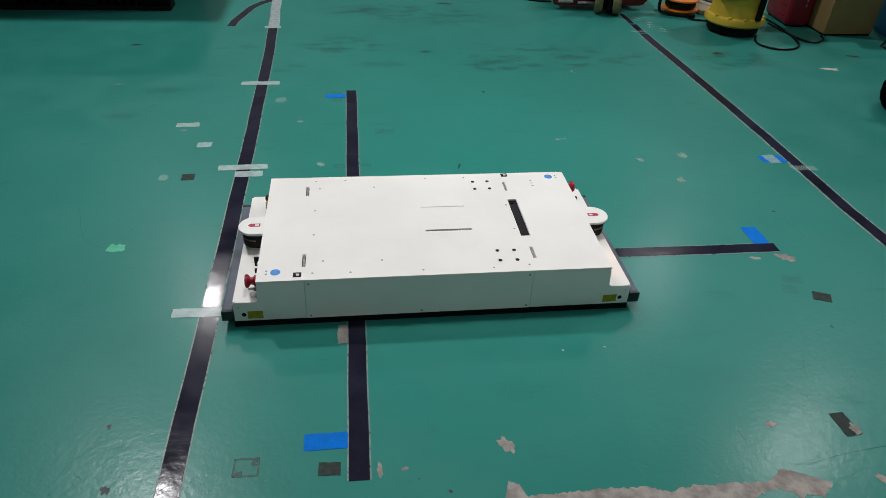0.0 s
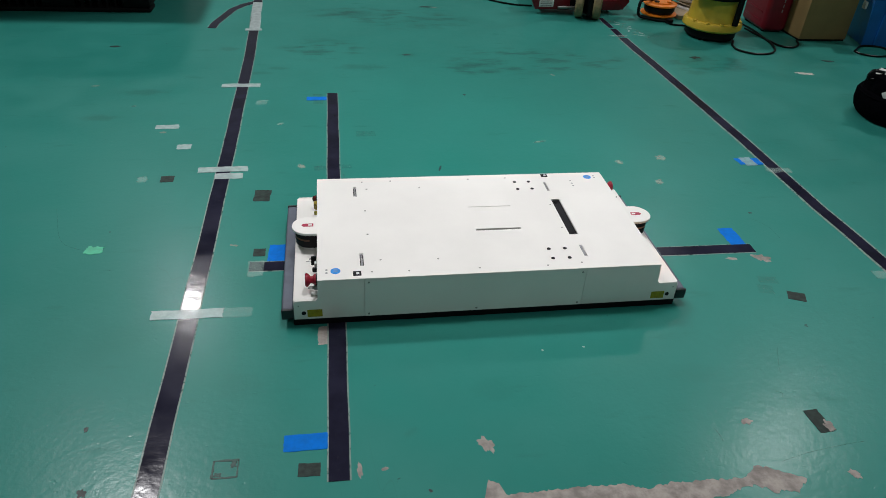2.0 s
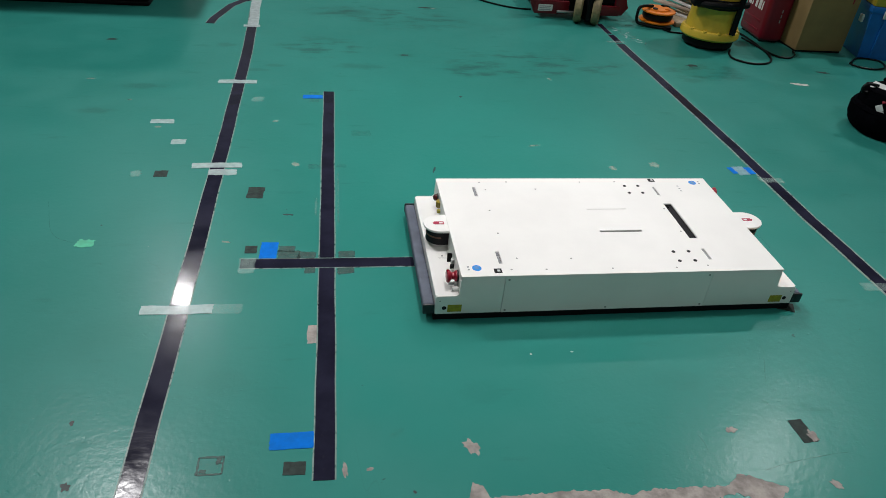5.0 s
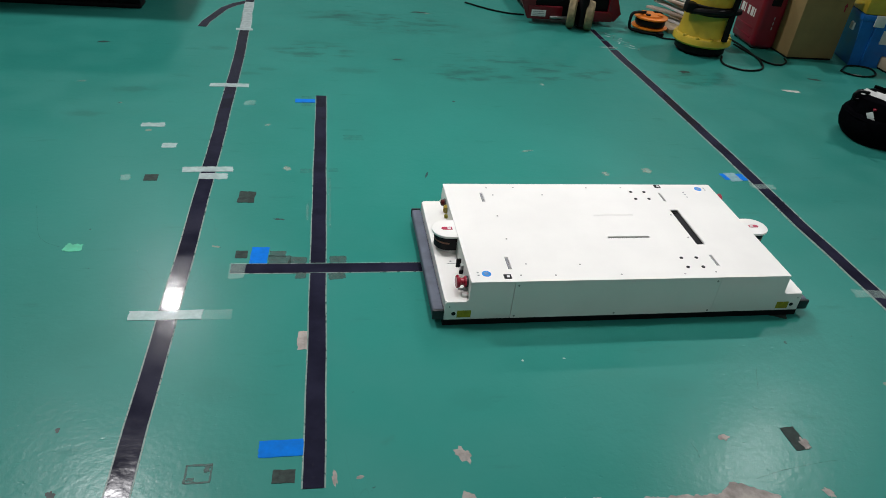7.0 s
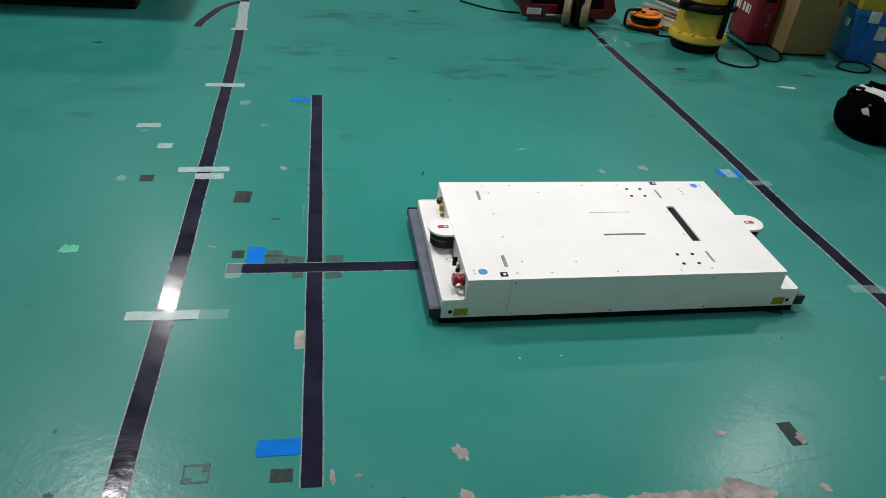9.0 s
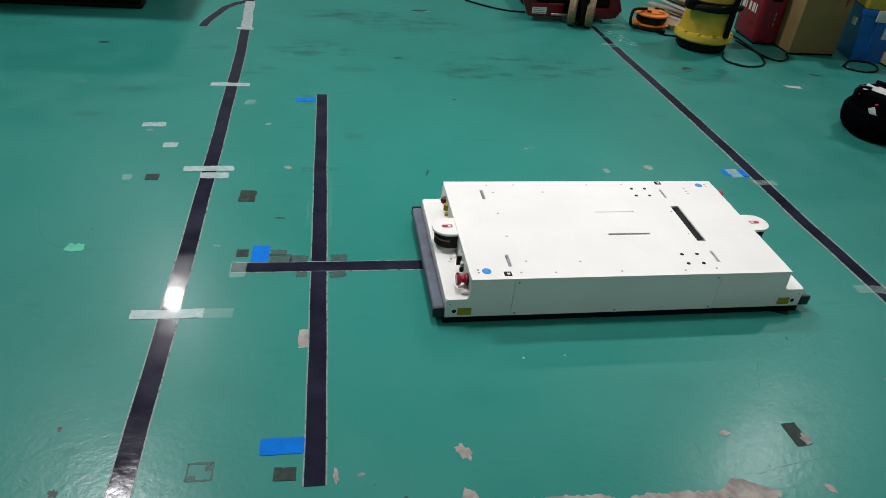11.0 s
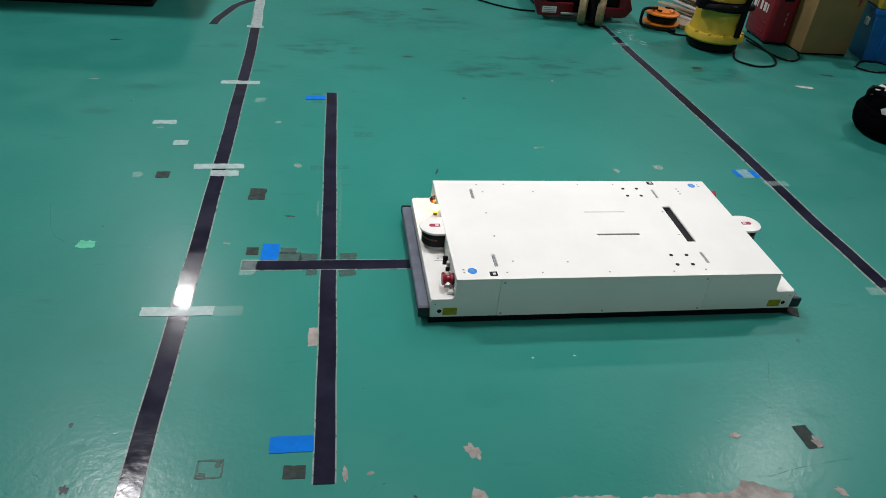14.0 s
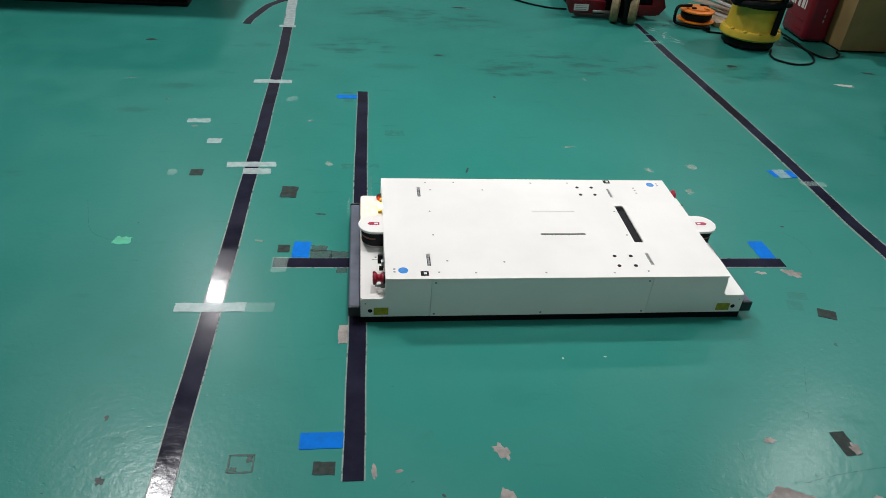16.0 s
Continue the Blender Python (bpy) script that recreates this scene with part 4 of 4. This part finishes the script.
def vacuum_cleaner(x, y):
    v = thing("vacuum_cleaner", x, y, 0, -8, "yellow industrial vacuum cleaner with black straps on a dark base", "vacuum cleaner")
    part("base", lathe([(0.14, 0.015), (0.165, 0.018), (0.165, 0.055), (0.15, 0.068)], 36), M_BLACK, v, "black wheeled base")
    for k in range(4):
        a = radians(45 + 90 * k)
        part("caster", cyl(0.02, -0.015, 0.015, seg=16, m=pose(0.135 * math.cos(a), 0.135 * math.sin(a), 0.02) @ pose(0, 0, 0, 90, 0, 0)), M_BLACK, v)
    part("lower_rim", lathe([(0.15, 0.062), (0.182, 0.065), (0.192, 0.076), (0.191, 0.1), (0.184, 0.115), (0.16, 0.124)], 40), M_YELLOW, v)
    for k in range(9):
        a = radians(-150 + 30 * k)
        part("rim_lug", cyl(0.013, 0, 0.014, seg=12, bevel=0.003, m=pose(0.174 * math.cos(a), 0.174 * math.sin(a), 0.112)), M_YELLOW, v)
    part("drum", lathe([(0.168, 0.12), (0.158, 0.2), (0.155, 0.27), (0.16, 0.34), (0.158, 0.4)], 40), M_YELLOW, v, "yellow drum")
    part("strap", lathe([(0.16, 0.262), (0.164, 0.266), (0.166, 0.32), (0.162, 0.325)], 40), M_BLACK, v)
    part("motor_head", lathe([(0.172, 0.395), (0.176, 0.42), (0.17, 0.5), (0.13, 0.56), (0.04, 0.575)], 40), M_YELLOW, v)
    part("hose", tube(curve_through([(0.088, -0.162, 0.118), (0.09, -0.163, 0.2), (0.092, -0.165, 0.3), (0.1, -0.155, 0.42), (0.08, -0.1, 0.52)], 6), 0.019, 12), M_BLACK, v)
    part("clamp", box(-0.2, -0.13, -0.13, -0.05, 0.27, 0.33, 0.01), M_BLACK, v)
    part("accessory_hose", tube(curve_through([(-0.16, -0.1, 0.28), (-0.08, -0.185, 0.3), (0.03, -0.192, 0.305), (0.15, -0.12, 0.3)], 6), 0.02, 10), M_BLACK, v)


vacuum_cleaner(2.53, 2.475)


def tool_case(x, y):
    c = thing("tool_case", x, y, 0, -3, "tall red plastic tool case with pale markings", "tool case")
    part("shell", box(0.0, 0.172, 0.0, 0.34, 0.006, 0.44, 0.036, 6), M_CASE, c)
    for a in (0.03, 0.28):
        part("foot", box(0.02, 0.15, a, a + 0.03, 0.0, 0.012, 0.003), M_BLACK, c)
    part("ridge", box(-0.003, 0.002, 0.06, 0.29, 0.06, 0.075, 0.002), M_CASE, c)
    part("ridge", box(-0.003, 0.002, 0.06, 0.29, 0.12, 0.135, 0.002), M_CASE, c)
    for k, w in enumerate((0.038, 0.014, 0.03, 0.036, 0.014)):
        at = 0.29 - 0.048 * k
        part("marking", box(-0.0016, 0.0, at - w, at, 0.198, 0.256, 0.0005, 1), M_PAPER, c, "pale shape marking")
    for k in range(3):
        part("marking", box(0.1, 0.107, -0.0016, 0.0, 0.14 + 0.034 * k, 0.16 + 0.034 * k), M_GREY, c, "small grey marking")
    # black plate painted as the shade of a grip hollow
    part("grip_hollow_shade", box(0.05, 0.12, -0.001, 0.003, 0.3, 0.36, 0.001), M_BLACK, c)
    part("handle", tube(curve_through([(0.085, 0.1, 0.435), (0.085, 0.11, 0.475), (0.085, 0.23, 0.475), (0.085, 0.24, 0.435)], 5), 0.012), M_BLACK, c)


tool_case(2.952, 2.54)


def carton(x, y, w, d, h, material, label, print_on=False):
    c = thing("carton", x, y, 0, 0, label, "cardboard box")
    part("box_body", box(0, w, 0, d, 0.012, h, 0.004), material, c)
    # black strip stands for the shadow line below the box
    part("base_shadow", box(0.006, w - 0.006, 0.006, d - 0.006, 0.0, 0.012), M_BLACK, c, "black strip in place of the shadow line under the box")
    part("seam_tape", box(-0.0006, w + 0.0006, d / 2 - 0.025, d / 2 + 0.025, h + 0.004, h + 0.0046), M_CARD2, c)
    part("flap", box(0.004, w - 0.004, 0.004, d / 2 - 0.001, h, h + 0.004), material, c)
    part("flap", box(0.004, w - 0.004, d / 2 + 0.001, d - 0.004, h, h + 0.004), material, c)
    if print_on:
        part("red_print", prism([(w - 0.055, h - 0.13), (w - 0.045, h - 0.13), (w - 0.045, h - 0.1), (w - 0.035, h - 0.1), (w - 0.05, h - 0.075), (w - 0.065, h - 0.1), (w - 0.055, h - 0.1)], -0.001, 0.0, "y"), M_RED, c, "red arrow print")
    return c


carton(3.13, 2.37, 0.345, 0.36, 0.46, M_CARD, "plain brown cardboard box with a red arrow print", True)
carton(3.735, 1.98, 0.3, 0.27, 0.08, M_CARD2, "low pale carton lying by the blue crate")


def crate(x, y):
    c = thing("plastic_crate", x, y, 0, -14, "blue plastic container with white latches", "container")
    part("crate_body", prism([(-0.02, 0.0), (0.38, 0.0), (0.4, 0.34), (-0.04, 0.34)], 0.0, 0.28, "y", 0.006), M_CRATE, c)
    part("crate_rim", box(-0.05, 0.41, -0.012, 0.292, 0.3, 0.34, 0.006), M_CRATE, c)
    part("corner_rib", box(0.05, 0.065, -0.012, 0.0, 0.0, 0.3, 0.004), M_CRATE, c)
    part("latch", box(0.03, 0.1, -0.025, -0.012, 0.27, 0.345, 0.006), M_PAPER, c, "white latch")
    part("latch", box(-0.066, -0.05, 0.05, 0.1, 0.22, 0.27, 0.006), M_PAPER, c, "white latch")
    part("white_label", box(0.12, 0.19, -0.004, 0.0, 0.16, 0.25), M_PAPER, c)
    y2 = thing("yellow_container", x, y, 0.34, -14, "yellow plastic container stacked on a blue one", "container")
    part("crate_body", box(-0.045, 0.4, -0.006, 0.286, 0.0, 0.24, 0.012), M_YELLOW, y2)
    part("crate_rim", box(-0.055, 0.41, -0.014, 0.294, 0.2, 0.245, 0.006), M_YELLOW, y2)


crate(3.57, 2.29)


def slumped(profile, seed, square=0.0, lump=0.006, seg=44, m=None):
    """A soft turned body: rounded towards a square and pushed in and out as filled cloth is."""
    bm = lathe(profile, seg)
    for v in bm.verts:
        a = math.atan2(v.co.y, v.co.x)
        by = 1 + square * (1 / max(abs(math.cos(a)), abs(math.sin(a))) - 1.15)
        by += noise.noise(Vector((v.co.x * 14, v.co.y * 14, v.co.z * 20 + seed))) * lump / 0.1
        v.co.x, v.co.y = v.co.x * by, v.co.y * by
        if v.co.z > 0.02:
            v.co.z += noise.noise(Vector((v.co.x * 11, v.co.y * 11, seed + 5))) * lump * 1.5
    return moved(bm, m) if m is not None else bm


def tool_bag(x, y):
    b = thing("tool_bag", x, y, 0, 0, "round black fabric tool bag with paper and straps on top", "bag")
    part("bag_body", slumped([(0.12, 0.0), (0.168, 0.006), (0.186, 0.03), (0.198, 0.07), (0.2, 0.125), (0.192, 0.142), (0.165, 0.152), (0.1, 0.156)], 3, 0.12), M_BAG, b)
    part("top_pouch", slumped([(0.15, 0.13), (0.162, 0.15), (0.16, 0.19), (0.148, 0.222), (0.12, 0.235), (0.03, 0.24)], 8, 0.15, m=pose(-0.02, 0, 0)), M_BAG, b)
    part("zip_seam", tube([(0.2 * math.cos(k * math.pi / 24), 0.2 * math.sin(k * math.pi / 24), 0.13) for k in range(49)], 0.003, 6), M_BAG, b)
    part("handle", tube(curve_through([(-0.14, 0.03, 0.2), (-0.19, 0.035, 0.2), (-0.2, 0.035, 0.225), (-0.18, 0.03, 0.245), (-0.13, 0.02, 0.24)], 6), 0.008), M_CABLE, b)
    sheet = prism(torn(0.0, 0.0, 0.24, 0.04, 0, 0.06, 4), 0.0, 0.004)
    part("paper", moved(sheet, pose(-0.1, -0.06, 0.236, 0, 0, -70) @ pose(0, 0, 0, 40, 0, 0)), M_PAPER, b, "crumpled white paper")
    sheet = prism(torn(0.0, 0.0, 0.1, 0.035, 10, 0.08, 7), 0.0, 0.003)
    part("paper", moved(sheet, pose(-0.075, -0.03, 0.243, 0, 0, -62) @ pose(0, 0, 0, 12, 4, 0)), M_PAPER, b, "crumpled white paper")
    part("pen_strap", moved(box(-0.06, 0.06, -0.008, 0.008, 0, 0.012, 0.002), pose(-0.03, 0.03, 0.248, 10, 4, -50)), M_BAG, b)
    part("strap_tag", moved(box(-0.017, 0.017, -0.002, 0.002, -0.03, 0.03, 0.0015), pose(-0.158, -0.09, 0.15, 0, 0, -66) @ pose(0, 0, 0, 6, -34, 0)), M_PAPER, b, "pale strap tag")
    part("buckle", box(-0.165, -0.15, -0.098, -0.085, 0.19, 0.2, 0.002), M_RED, b)


tool_bag(2.915, 1.125)


def floor_cable(points, r, label):
    tagged(linked("floor_cable", tube(curve_through([(x, y, r) for x, y in points], 8), r), M_CABLE), label, "cable", "cables on the floor")


floor_cable([(2.64, 2.34), (2.59, 2.25), (2.585, 2.165), (2.66, 2.092), (2.77, 2.1), (2.845, 2.17), (2.89, 2.3), (2.9, 2.42), (2.91, 2.55), (2.9, 2.72), (2.85, 2.9)], 0.0065, "black cable looped on the floor by the vacuum cleaner")
floor_cable([(2.87, 2.62), (2.9, 2.38), (2.93, 2.25), (3.0, 2.22), (3.08, 2.285), (3.11, 2.36)], 0.006, "black cable running to the cardboard box")
floor_cable([(3.42, 2.17), (3.53, 2.262), (3.65, 2.24), (3.66, 2.16), (3.6, 2.08), (3.5, 2.055), (3.42, 2.1), (3.405, 2.16)], 0.006, "black cable coil in front of the blue container")
floor_cable([(2.33, 2.74), (2.36, 2.69), (2.41, 2.675), (2.45, 2.66)], 0.006, "black cable between reel and vacuum cleaner")
floor_cable([(1.05, 3.35), (1.2, 3.2), (1.33, 3.12), (1.45, 3.1)], 0.006, "thin black cable by the pallet truck")


def board_stack(x, y):
    s = thing("board_stack", x, y, 0, 0, "pile of pale boards and cardboard strips fanned over one another", "boards")
    for k in range(8):
        tone = (M_WOOD, M_PAPER, M_CARD2)[k % 3]
        m = pose(0.035 * (k % 3) - 0.01, 0.02 * k, 0.012 + 0.026 * k, 3 * (k % 3), 4, 30 + 5 * ((k * 5) % 4) - 2 * k)
        part("board", moved(box(-0.04, 0.04, -0.19, 0.19, -0.008, 0.008, 0.002), m), tone, s, "pale flat board")
    part("bottom_box", box(-0.1, 0.13, -0.16, 0.2, 0.0, 0.03, 0.004), M_CARD2, s)


board_stack(2.56, 2.98)


# ---- what moves ----
ROLL = [(0.0, 0.245), (0.5, 0.268), (1.0, 0.324), (1.5, 0.398), (2.0, 0.474), (2.5, 0.549), (3.0, 0.625), (3.5, 0.702), (4.0, 0.778), (4.5, 0.854), (4.83, 0.902), (5.1, 0.938), (5.4, 0.965),
        (5.8, 0.9795), (6.5, 0.98), (9.5, 0.9795), (12.9, 0.9795), (13.2, 0.973), (13.5, 0.955), (14.0, 0.905), (14.5, 0.83), (15.0, 0.754), (15.5, 0.68), (16.0, 0.607)]


def motions():
    walk(ROBOT, [(t, pose(x, -0.003, 0, 0, 0, 0.35 if t == 0 else 0.6)) for t, x in ROLL])
    # turning the lit half outward stands for each lamp switched on while the robot drives its way
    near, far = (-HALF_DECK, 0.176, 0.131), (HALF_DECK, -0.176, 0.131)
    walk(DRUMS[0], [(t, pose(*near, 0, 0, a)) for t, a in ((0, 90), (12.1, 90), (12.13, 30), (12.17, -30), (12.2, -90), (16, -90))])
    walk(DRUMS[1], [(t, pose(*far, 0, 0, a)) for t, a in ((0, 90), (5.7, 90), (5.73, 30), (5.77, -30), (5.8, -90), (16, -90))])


motions()
